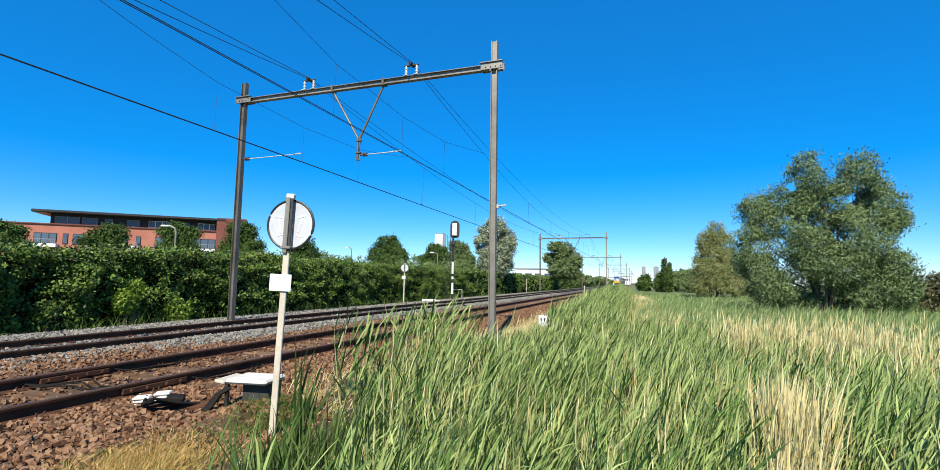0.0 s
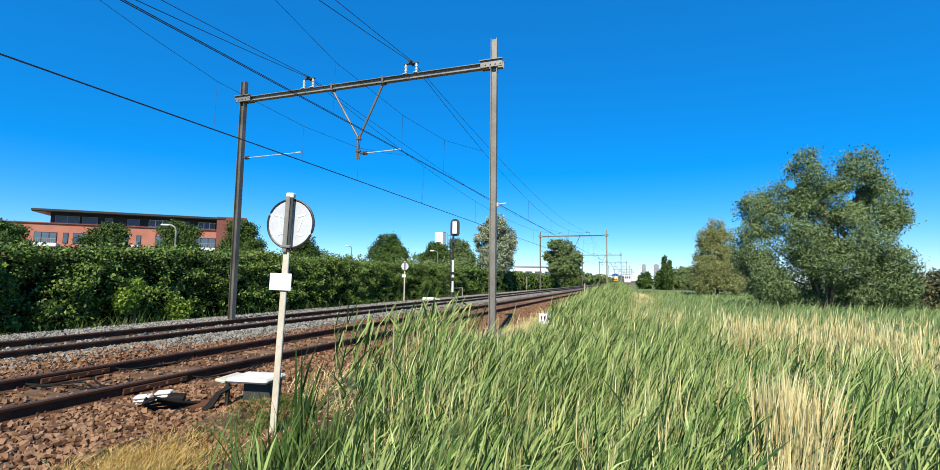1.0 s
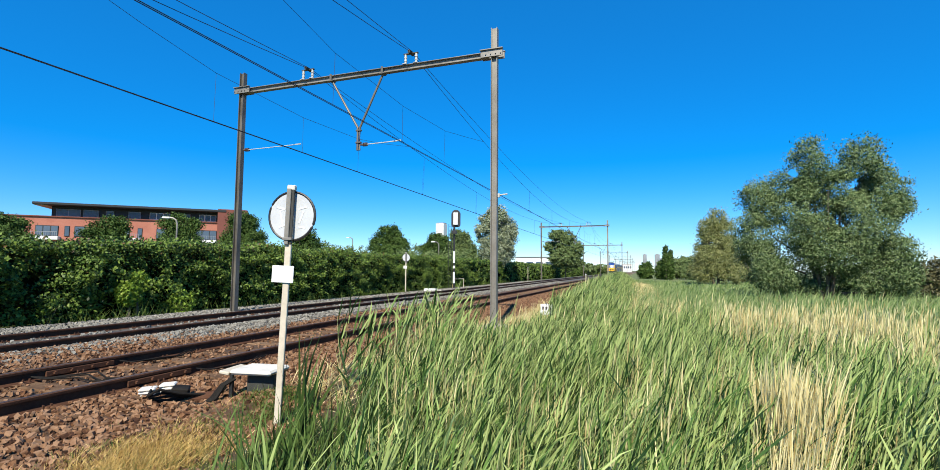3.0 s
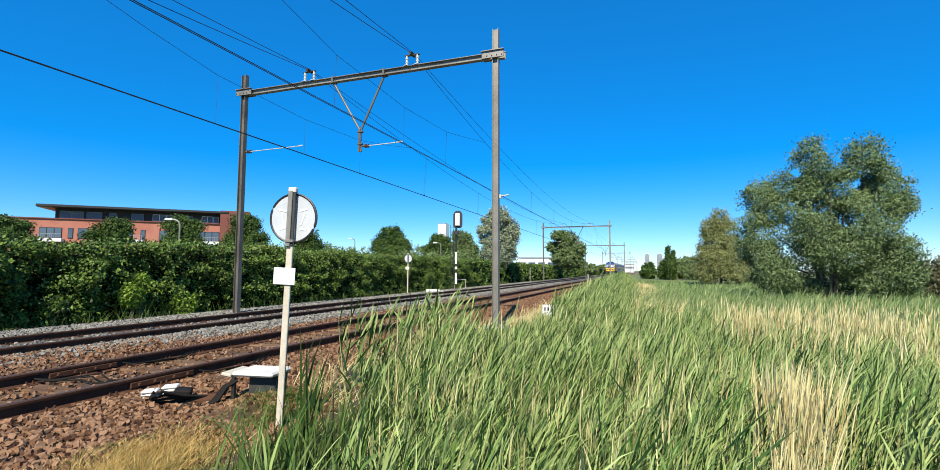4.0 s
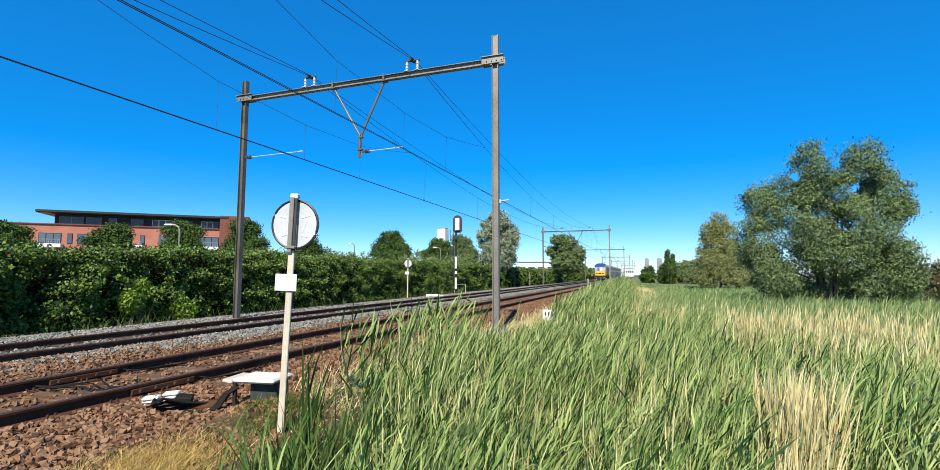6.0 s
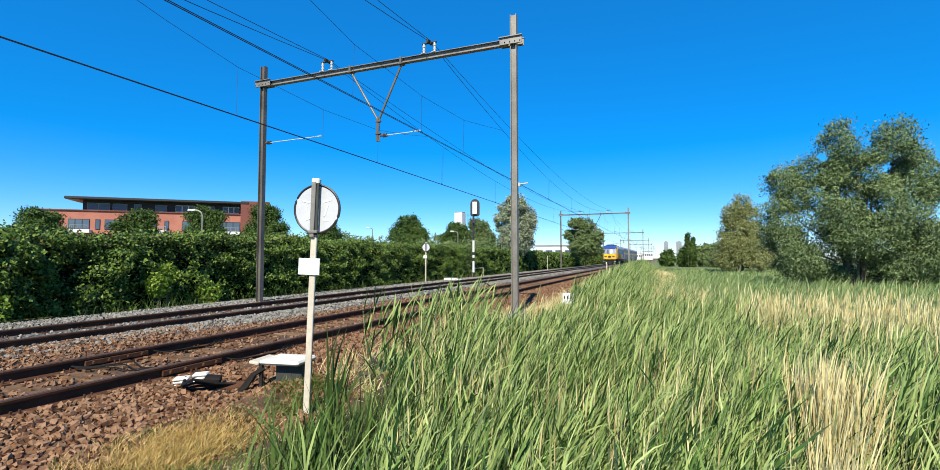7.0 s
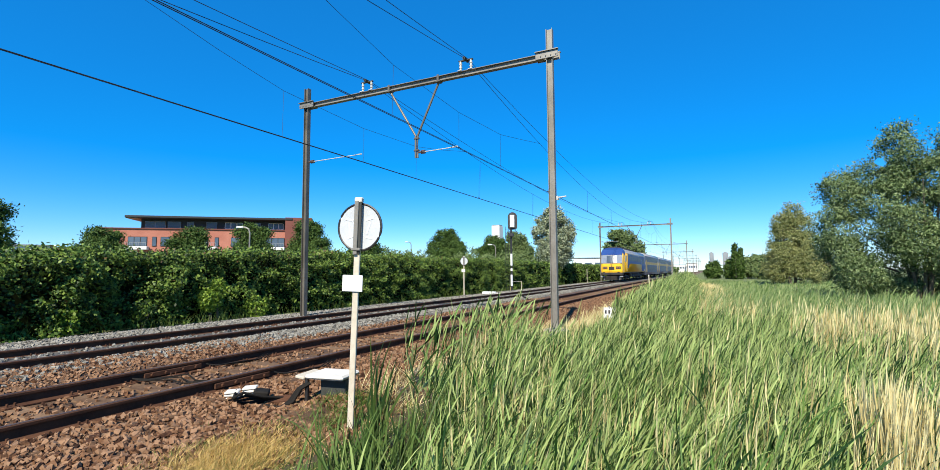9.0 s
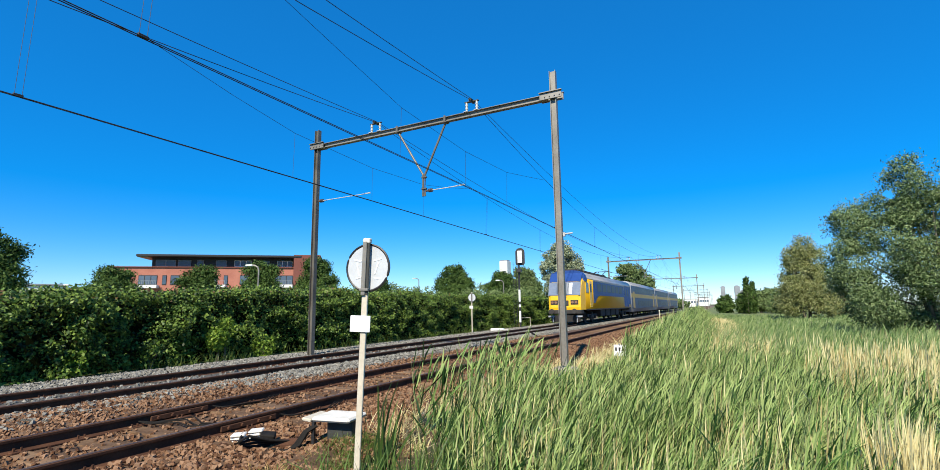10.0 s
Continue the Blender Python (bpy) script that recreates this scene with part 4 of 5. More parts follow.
def straw_field(name, n, r0, r1, width, label, material=None, fn=None, hk=1.0):
    """Dry stalks with narrow seed heads."""
    r = np.sqrt(rng.uniform(r0 ** 2, r1 ** 2, n))
    a = rng.uniform(radians(-50), radians(36), n)
    x, y = r * np.sin(a), r * np.cos(a)
    keep = (x > reed_left_edge(y) + 0.1) & (y > 1.0) & ((x > -1.0) | (y > 2.6)) & (rng.uniform(0, 1, n) < dryness(x, y))
    x, y = x[keep], y[keep]
    stalks(name, x, y, (canopy(x, y) - gz(x, y)) * rng.uniform(0.8, 1.16, len(x)) * hk, width, label, material or M_straw)


def stalks(name, x, y, h, width, label, material, category="grass"):
    n = len(x)
    base = np.stack([x, y, gz(x, y)], -1)
    d = unit(np.stack([rng.normal(0.015, 0.06, n), rng.normal(0.0, 0.07, n), np.ones(n)], -1))
    bend = np.stack([rng.normal(0.02, 0.05, n), rng.normal(0.0, 0.05, n), np.full(n, -0.02)], -1)
    V, q, tri = strips(base, d, bend, h, np.full(n, width), ws=(1.0, 0.8, 0.6))
    tip = base + h[:, None] * (0.80 * d + 0.64 * bend)
    V2, q2, tri2 = strips(tip, unit(d + bend), np.stack([rng.normal(0.07, 0.06, n), rng.normal(0, 0.06, n), np.full(n, -0.06)], -1), h * rng.uniform(0.16, 0.30, n), np.full(n, width * 1.9), ts=(0.0, 0.3, 0.7, 1.0), ws=(0.3, 1.0, 0.6))
    o = len(V)
    F = [f for b in q for f in b.tolist()] + tri.tolist() + [f for b in q2 for f in (b + o).tolist()] + (tri2 + o).tolist()
    ob = raw(name, np.concatenate([V, V2]), F, material)
    tagged(ob, label, category, "reed beds", "stuff")


def tufts(name, x, y, h, width, material, label, per=5, spread=0.5):
    n = len(x)
    x, y, h = np.repeat(x, per), np.repeat(y, per), np.repeat(h, per)
    m = n * per
    x, y = x + rng.normal(0, 0.05, m), y + rng.normal(0, 0.05, m)
    d = unit(np.stack([rng.normal(0.12, spread, m), rng.normal(0, spread, m), np.ones(m)], -1))
    b = np.stack([rng.normal(0.15, 0.15, m), rng.normal(0, 0.15, m), -rng.uniform(0, 0.25, m)], -1)
    zz = np.maximum(gz(x, y), np.where((x > -9) & (x < -3.3), bed_height(BROWN, x) + mound(x, y), -9)) - 0.01
    ob = blades(name, np.stack([x, y, zz], -1), d, b, h * rng.uniform(0.6, 1.1, m), np.full(m, width) if np.isscalar(width) else np.repeat(width, per), material)
    return tagged(ob, label, "grass", "grass patches", "stuff")


def build_reeds():
    reed_field("reeds", 19000, 1.85, 6.0, 11, 0.0088, M_reed, "dense green reeds bending in the wind", 0.007)
    reed_field("reeds", 27000, 6.0, 16, 7, 0.0108, M_reed, "dense green reeds beside the railway", 0.008)
    reed_field("reeds", 17000, 16, 42, 5, 0.02, M_reed_far, "distant green reeds along the embankment", 0.012)
    n = 5200
    x, y = -1.95 + rng.normal(0, 0.55, n), 13 + 50 * rng.uniform(0, 1, n) ** 1.4
    keep = x > np.where(y < 15.5, -2.3, -2.95)
    x, y = x[keep], y[keep]
    reed_plants("reeds", x, y, (canopy(x, y) - gz(x, y)) * rng.uniform(0.7, 1.08, len(x)), 7, 0.017, M_reed, "dense bank of tall green reeds along the track", 0.01, 1.5)
    straw_field("dry_stalks", 20000, 1.85, 6, 0.0042, "pale dry grass stalks among the reeds")
    straw_field("dry_stalks", 40000, 6, 28, 0.008, "golden dry grass with seed heads among the reeds", hk=1.15)
    # pale tussock of straw
    n = 480
    x, y = 0.90 + rng.normal(0, 0.06, n), 3.75 + rng.normal(0, 0.2, n)
    stalks("straw_tussock", x, y, rng.uniform(1.05, 1.42, n), 0.0045, "pale tussock of dry straw standing in green reeds", M_straw)
    n = 420
    y = rng.uniform(2.1, 3.6, n)
    x = 0.235 * y + rng.normal(0, 0.05, n)
    stalks("straw_tussock", x, y, rng.uniform(0.85, 1.22, n), 0.0035, "pale tussock of dry straw standing in green reeds", M_straw)
    n = 130
    x, y = 2.25 + rng.normal(0, 0.10, n), 4.1 + rng.normal(0, 0.25, n)
    stalks("straw_tussock", x, y, rng.uniform(1.0, 1.35, n), 0.006, "pale tussock of dry straw standing in green reeds", M_straw)
    # meadow beyond
    n = 11000
    x, y = rng.uniform(-1.0, 36, n), 20 + 75 * rng.uniform(0, 1, n) ** 1.5
    tufts("meadow_grass", x, y, rng.uniform(0.35, 0.65, n), 0.055, M_reed_far, "long green meadow grass", per=3, spread=0.3)
    n = 5000
    x, y = rng.normal(0.45, 0.6, n), rng.uniform(14, 60, n)
    x = x - (y - 14) * 0.03
    tufts("dry_grass_strip", x, y, rng.uniform(0.5, 0.85, n), 0.03, M_straw, "strip of dry yellow grass along the reeds", per=3, spread=0.3)
    # dry grass at the edge of the ballast
    n = 620
    x, y = -3.95 + rng.normal(0, 0.22, n), 2.95 + rng.normal(0, 0.32, n)
    tufts("dry_grass_patch", x, y, rng.uniform(0.08, 0.2, n), 0.004, M_dry, "patch of dry yellowish grass beside the ballast", per=14, spread=0.5)
    n = 460
    x, y = -3.8 + rng.normal(0, 0.36, n), 2.95 + rng.normal(0, 0.45, n)
    tufts("green_grass_patch", x, y, rng.uniform(0.06, 0.16, n), 0.005, M_grass, "short green grass beside the ballast", per=7, spread=0.5)
    n = 260
    x, y = -3.95 + rng.normal(0, 0.2, n), 4.45 + rng.normal(0, 0.3, n)
    tufts("green_grass_patch", x, y, rng.uniform(0.08, 0.2, n), 0.006, M_grass, "short green grass around the box", per=7, spread=0.5)
    n = 700
    x, y = -3.95 + rng.normal(0, 0.3, n), rng.uniform(5.2, 13, n)
    tufts("dry_grass_patch", x, y, rng.uniform(0.15, 0.5, n), 0.007, M_straw, "dry bent straw at the edge of the ballast", per=5, spread=0.6)
    n = 3600
    x, y = -3.55 + rng.normal(0, 0.4, n), 10 + 70 * rng.uniform(0, 1, n) ** 1.5
    tufts("dry_grass_strip", x, y, rng.uniform(0.12, 0.35, n), 0.012, M_straw, "dry tan grass on the shoulder of the ballast", per=6, spread=0.6)
    # tall broad blades at the near end of the reeds
    n = 130
    x, y = -2.85 + rng.normal(0, 0.2, n), rng.uniform(4.4, 7.6, n)
    reed_plants("tall_reeds", x, y, rng.uniform(0.95, 1.42, n), 6, 0.017, M_reed, "tall leafy reeds at the edge of the ballast", 0.007, 1.2)
    n = 260
    x, y = rng.uniform(-3.7, -2.2, n), rng.uniform(1.9, 5.2, n)
    tufts("dry_litter", x, y, rng.uniform(0.05, 0.16, n), 0.006, M_straw, "dry litter and short straw on the soil", per=9, spread=0.9)
    n = 420
    x, y = rng.uniform(-3.3, -2.3, n), rng.uniform(2.2, 5.5, n)
    tufts("green_grass_patch", x, y, rng.uniform(0.10, 0.3, n), 0.007, M_grass, "short green grass at the foot of the reeds", per=6, spread=0.5)
    n = 14
    x, y = -3.0 + rng.normal(0, 0.09, n), 3.75 + rng.normal(0, 0.08, n)
    d = unit(np.stack([rng.normal(0.05, 0.13, n), rng.normal(0, 0.12, n), np.ones(n)], -1))
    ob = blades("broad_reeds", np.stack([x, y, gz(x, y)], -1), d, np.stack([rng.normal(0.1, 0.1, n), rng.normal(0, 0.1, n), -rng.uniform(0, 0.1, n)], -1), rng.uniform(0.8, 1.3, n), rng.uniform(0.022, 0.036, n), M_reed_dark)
    tagged(ob, "tall broad reed beside the sign post, shade put into its dark colour", "reeds", "reed beds", "stuff")
    n = 380
    x, y = -2.42 + rng.normal(0, 0.2, n), 3.05 + rng.normal(0, 0.3, n)
    d = unit(np.stack([rng.normal(0.02, 0.2, n), rng.normal(0, 0.2, n), np.ones(n)], -1))
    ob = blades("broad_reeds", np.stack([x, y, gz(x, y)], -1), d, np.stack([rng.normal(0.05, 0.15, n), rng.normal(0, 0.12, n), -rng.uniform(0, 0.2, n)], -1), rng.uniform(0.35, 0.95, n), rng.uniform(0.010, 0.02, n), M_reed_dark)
    tagged(ob, "broad reed blades at the edge, shade put into their dark green", "reeds", "reed beds", "stuff")


def build_trees():
    # the big willow in the meadow
    tree("willow_tree", "large silvery green many-stemmed willow in the meadow", "tree", 10.9, 36.2,
         [(-0.4, 0, 8.8, 1.35, 1.6, 1.9), (0.9, 0, 7.3, 1.2, 1.6, 1.5), (2.25, 0, 8.7, 1.1, 1.6, 1.9), (-1.7, 0, 7.2, 1.5, 1.8, 1.6), (3.1, 0, 7.1, 1.3, 1.8, 1.4), (-3.7, 0, 6.8, 1.0, 1.5, 1.3), (3.95, 0, 6.0, 0.8, 1.4, 0.8), (-1.4, -0.8, 5.3, 1.9, 2.0, 2.0),
          (1.7, -0.8, 5.0, 1.9, 2.0, 2.0), (-3.9, 0, 4.6, 1.1, 1.8, 1.6), (-3.6, 0, 3.0, 1.3, 1.8, 1.5), (3.4, 0, 3.2, 1.3, 1.9, 1.5), (0.3, -0.9, 3.3, 2.3, 1.8, 1.3), (-0.9, 1.3, 1.6, 2.0, 1.0, 1.3), (1.3, 1.4, 1.6, 2.0, 1.0, 1.3), (0.2, 0.4, 0.9, 2.4, 1.0, 0.7), (-2.9, -0.3, 1.9, 1.5, 1.8, 1.2), (3.0, -0.4, 1.8, 1.6, 1.9, 1.2),
          (3.7, 0.3, 1.5, 1.1, 1.6, 1.1), (-1.9, 0.8, 1.1, 1.4, 1.2, 0.9), (1.9, -0.6, 1.3, 1.3, 1.5, 1.1)],
         215000, 0.165, M_willow, 0.11, 6, aspect=0.34, droop=0.6, gap=0.2, clump=0.40)
    tree("willow_tree", "slender yellowish green tree in the meadow", "tree", 10.1, 77.0,
         [(0.3, 0, 9.2, 1.3, 1.5, 1.9), (-0.9, 0, 7.9, 1.3, 1.5, 1.8), (1.2, 0, 7.4, 1.4, 1.6, 1.9), (-0.3, 0, 5.6, 2.1, 2, 2.0), (1.5, 0, 4.9, 1.5, 2.0, 1.7), (-1.3, 0, 4.2, 1.6, 2.2, 1.7), (0.9, 0, 3.4, 2.3, 2.2, 1.8), (-1.5, 0, 2.0, 1.9, 2, 1.5), (1.9, 0, 1.8, 2.0, 2, 1.5)],
         56000, 0.27, M_olive, 0.2, 2, aspect=0.4, droop=0.3, gap=0.4, clump=0.6)
    bushes = [(0.55, 125, 2.4, 4.0, M_tree_d), (2.2, 122, 1.7, 4.4, M_tree_d), (2.6, 120, 0.45, 8.0, M_tree_d), (3.1, 121, 0.35, 6.6, M_tree_d), (3.7, 128, 2.6, 5.0, M_tree_g), (4.6, 130, 3.0, 5.8, M_tree_g), (5.6, 120, 2.8, 5.0, M_tree_g), (10.4, 100, 3.2, 4.4, M_brush),
              (24.9, 47, 2.4, 3.2, M_brush), (26.4, 49, 2.6, 3.0, M_brush), (28.5, 50, 3.2, 3.2, M_brush), (33, 52, 3.2, 3.5, M_brush), (22.6, 60, 2.6, 3.0, M_brush)]
    for ang, dist, w, h, m in bushes:
        x, y = place(ang, dist)
        tree("shrub", "dark rounded shrub at the edge of the meadow" if m is not M_brush else "brownish green brushwood at the meadow edge", "shrub", x, y,
             [(0, 0, h * 0.68, w * 0.55, w * 0.5, h * 0.36), (-w * 0.3, 0, h * 0.4, w * 0.5, w * 0.5, h * 0.4), (w * 0.32, 0, h * 0.36, w * 0.5, w * 0.5, h * 0.38)],
             4500, 0.0042 * dist + 0.06, m, 0.1, 3, group="shrubs", clump=0.4)
    # trees behind the hedge: angle, distance, width, height, leaves, material
    rows = [(-8.3, 97, 8.0, 10.2, M_tree_g, 9500), (-16.3, 61, 5.6, 10.6, M_pale_willow, 9000), (-20.6, 72, 5.4, 8.2, M_tree_g, 7000), (-23.5, 72, 5.0, 7.4, M_tree_d, 6500), (-29.0, 66, 6.6, 8.2, M_tree_d, 8000),
            (-38.4, 52, 4.3, 6.6, M_tree_d, 5000), (-44.8, 48, 4.4, 7.2, M_tree_d, 6000), (-50.6, 46, 3.9, 6.7, M_tree_d, 6000), (-56.4, 46, 3.2, 6.1, M_tree_d, 5000), (-63.8, 44, 4.1, 5.6, M_tree_d, 5500),
            (-72.2, 36, 4.4, 6.6, M_tree_d, 7000)]
    for ang, dist, w, h, m, n in rows:
        x, y = place(ang, dist)
        lumps = [(0, 0, h * 0.76, w * 0.26, w * 0.28, h * 0.18), (-w * 0.16, 0, h * 0.58, w * 0.28, w * 0.3, h * 0.2), (w * 0.17, 0, h * 0.56, w * 0.28, w * 0.3, h * 0.2), (0, -0.2, h * 0.40, w * 0.38, w * 0.38, h * 0.22)]
        for k in range(11):
            u, v = random.uniform(-1, 1), random.uniform(-0.75, 1)
            r = math.sqrt(max(0.0, 1 - v * v * 0.9))
            lumps.append((u * r * w * 0.40, random.uniform(-0.3, 0.2) * w, h * (0.55 + 0.34 * v), w * random.uniform(0.10, 0.17), w * 0.14, h * random.uniform(0.06, 0.11)))
        tree("tree", "silvery willow behind the hedge" if m is M_pale_willow else "round green broadleaf tree behind the hedge", "tree", x, y, lumps,
             int(5.0 * n), 0.003 * dist + 0.05, m, 0.12, 1, group="trees behind the hedge", gap=0.45, clump=0.32)
    # low bushes that show over the hedge
    for ang, dist, w, h in ((-36.5, 58, 6, 5.0), (-33.5, 62, 7, 4.6), (-26, 60, 6, 4.6), (-22.2, 60, 6, 4.4), (-18.4, 66, 6, 4.8), (-6.3, 150, 6, 4), (-4.3, 200, 8, 4), (-47, 40, 6, 3.4), (-55, 38, 6, 3.3)):
        x, y = place(ang, dist)
        tree("shrub", "pale green shrub behind the hedge", "shrub", x, y, [(0, 0, h * 0.66, w * 0.4, w * 0.4, h * 0.34), (-w * 0.3, 0, h * 0.5, w * 0.35, w * 0.4, h * 0.4), (w * 0.3, 0, h * 0.5, w * 0.35, w * 0.4, h * 0.4)],
             4200, 0.0042 * dist + 0.06, M_tree_g, 0.08, 3, group="shrubs", clump=0.4)


# ---------------------------------------------------------------- buildings
def build_apartments():
    a = math.atan2(0.66, 0.755)
    m = Matrix.Translation((-81.2, 41.9, -0.6)) @ Matrix.Rotation(a, 4, 'Z')
    h = thing("apartment_building", "red brick apartment block with a dark set-back top floor", "building", m)
    # x runs along the front, the front looks towards -y
    bm = B()
    box(bm, (12.2, 6.0, 4.5), (28.8, 12, 8.9))
    wall = part("wall", bm, M_brick, h, "red brick wall")
    bm = B()
    box(bm, (12.2, -0.06, 8.99), (29.0, 0.3, 0.14))
    part("coping", bm, M_brick2, wall, "dark coping")
    bm = B()
    box(bm, (14.2, 6.2, 9.8), (22.4, 9.6, 1.6))
    top = part("top_storey", bm, M_dark_clad, h, "dark clad top storey")
    bm = B()
    box(bm, (13.55, 5.6, 10.78), (24.3, 12.4, 0.38), bev=0.08)
    part("roof", bm, M_dark_clad, h, "dark flat overhanging roof")
    bm = B()
    box(bm, (2.25, 5.6, 10.56), (1.5, 12.0, 0.06))
    part("soffit", bm, M_concrete, h, "pale roof soffit")
    bm = B()
    box(bm, (26.6, 4.0, 5.55), (4.2, 9.0, 11.1))
    part("stair_tower", bm, M_brick2, h, "dark red brick stair tower")

    def window(x, z, w, hh, y, panes, fm):
        bm = B()
        box(bm, (x, y, z), (w, 0.12, hh), bev=0.02)
        f = part("window", bm, fm, h)
        for k in range(panes):
            bm = B()
            box(bm, (x - w / 2 + w * (k + 0.5) / panes, y - 0.055, z), (w / panes - 0.12, 0.03, hh - 0.16))
            part("pane", bm, M_glass, f)

    for x, w, n in ((5.0, 2.9, 2), (7.7, 1.9, 1), (10.0, 1.0, 1), (13.1, 1.6, 1), (16.4, 2.7, 3), (19.8, 1.4, 1), (22.9, 2.4, 3)):
        window(x, 9.72, w, 1.05, 1.33, n, M_frame_w if n == 3 else M_far_grey)
    for z in (6.95, 3.7):
        for x, w, n in ((3.1, 2.6, 3), (5.4, 0.6, 1), (6.9, 1.3, 1), (12.3, 1.2, 1), (14.2, 0.6, 1), (17.5, 2.4, 2), (22.9, 3.0, 3)):
            window(x, z, w, 1.5, -0.03, n, M_dark_clad)
        for x in (3.1, 12.8, 22.9):
            bm = B()
            box(bm, (x, -0.5, z - 1.05), (3.2, 1.0, 0.5), bev=0.03)
            bal = part("balcony", bm, M_far_white, h, "white balcony slab")
            bm = B()
            for k in range(13):
                box(bm, (x - 1.45 + 2.9 * k / 12, -0.95, z - 0.5), (0.035, 0.035, 0.6))
            box(bm, (x, -0.95, z - 0.18), (3.0, 0.07, 0.06))
            part("railing", bm, M_far_grey, bal)


def build_far():
    t = thing("tower_block", "white far-off tower block above the trees", "building", pose(*place(-22.9, 300), -0.5))
    bm = B()
    box(bm, (0, 0, 15), (5.2, 6, 30), bev=0.1)
    part("wall", bm, M_far_white, t)
    bm = B()
    box(bm, (0, 0, 30.3), (4.6, 5, 0.6))
    part("roof", bm, M_far_grey, t)
    for ang, dist, w, hh in ((0.45, 900, 6.5, 30), (1.75, 900, 8, 30), (2.2, 950, 7, 24)):
        t = thing("tower_block", "hazy grey tower block on the horizon", "building", pose(*place(ang, dist), -0.5), "far tower blocks")
        bm = B()
        box(bm, (0, 0, hh / 2), (w, 12, hh), bev=0.2)
        part("wall", bm, M_far_grey, t)
        bm = B()
        box(bm, (0, 0, hh + 0.6), (w * 0.5, 5, 1.2))
        part("roof_hut", bm, M_far_grey, t)
    for ang, dist, w, hh in ((-11.3, 190, 18, 6.5), (-9.3, 210, 10, 5.6), (-1.5, 420, 8, 7), (-2.6, 430, 10, 6), (-68.4, 120, 5.6, 6.9)):
        t = thing("low_building", "low white industrial building behind the hedge", "building", pose(*place(ang, dist), -0.5, 0, 0, -ang), "low white buildings")
        bm = B()
        box(bm, (0, 0, hh / 2), (w, 10, hh), bev=0.08)
        part("wall", bm, M_far_white, t)
        bm = B()
        box(bm, (0, 0, hh + 0.12), (w + 0.6, 10.6, 0.25))
        part("roof", bm, M_far_grey, t)
        for k in range(5):
            bm = B()
            box(bm, (-w * 0.4 + w * 0.2 * k, -5.03, hh * 0.62), (w * 0.14, 0.08, hh * 0.25))
            part("window", bm, M_glass, t)
    for ang, dist, z in ((-50.9, 39, 4.75), (-66.5, 60, 4.1), (-33.2, 75, 6.0), (-23.2, 60, 4.7), (-30.5, 90, 5.6)):
        x, y = place(ang, dist)
        l = thing("street_lamp", "grey street lamp with a short curved arm", "street lamp", pose(x, y, -0.45, 0, 0, 30), "street lamps")
        bm = B()
        tube(bm, [(0, 0, 0), (0, 0, z * 0.6), (0, 0, z), (-0.08, 0, z + 0.28), (-0.3, 0, z + 0.42), (-0.55, 0, z + 0.44)], 0.06, 8)
        part("pole", bm, M_steel, l)
        bm = B()
        box(bm, (-0.72, 0, z + 0.43), (0.5, 0.22, 0.13), bev=0.04)
        part("lamp_head", bm, M_white, l)


# ---------------------------------------------------------------- train
def car_outline(w, z0, z1, shoulder, rr):
    """Cross-section of a car body."""
    pts = [(-w, z0), (w, z0), (w, shoulder)]
    for a in np.linspace(0, math.pi / 2, 5)[1:]:
        pts.append((w - rr + rr * math.cos(a), shoulder + (z1 - shoulder) * math.sin(a)))
    left = [(-x, z) for x, z in pts[2:]][::-1]
    return pts + left


def side_band(y0, y1, z0, z1, x, t=0.012, r=0.0):
    bm = B()
    box(bm, (x, (y0 + y1) / 2, (z0 + z1) / 2), (t, y1 - y0, z1 - z0), bev=0.004)
    return bm


def bogie(parent, y):
    bm = B()
    for s in (-1, 1):
        box(bm, (s * 1.05, y, 0.62), (0.14, 3.3, 0.24), bev=0.03)
        for yy in (-0.9, 0.9):
            box(bm, (s * 1.12, y + yy, 0.5), (0.2, 0.34, 0.34), bev=0.03)
        box(bm, (s * 1.08, y, 0.55), (0.2, 0.7, 0.3), bev=0.04)
    box(bm, (0, y, 0.6), (1.9, 0.5, 0.25))
    bg = part("bogie", bm, M_under, parent, "dark bogie frame")
    return bg


def wheels(parent, y):
    for yy in (-1.25, 1.25):
        bm = B()
        for s in (-1, 1):
            rod(bm, (s * 0.69, y + yy, 0.46), (s * 0.82, y + yy, 0.46), 0.46, seg=20)
        rod(bm, (-0.7, y + yy, 0.46), (0.7, y + yy, 0.46), 0.08, seg=8)
        part("wheelset", bm, M_under, parent, "dark steel wheelset")


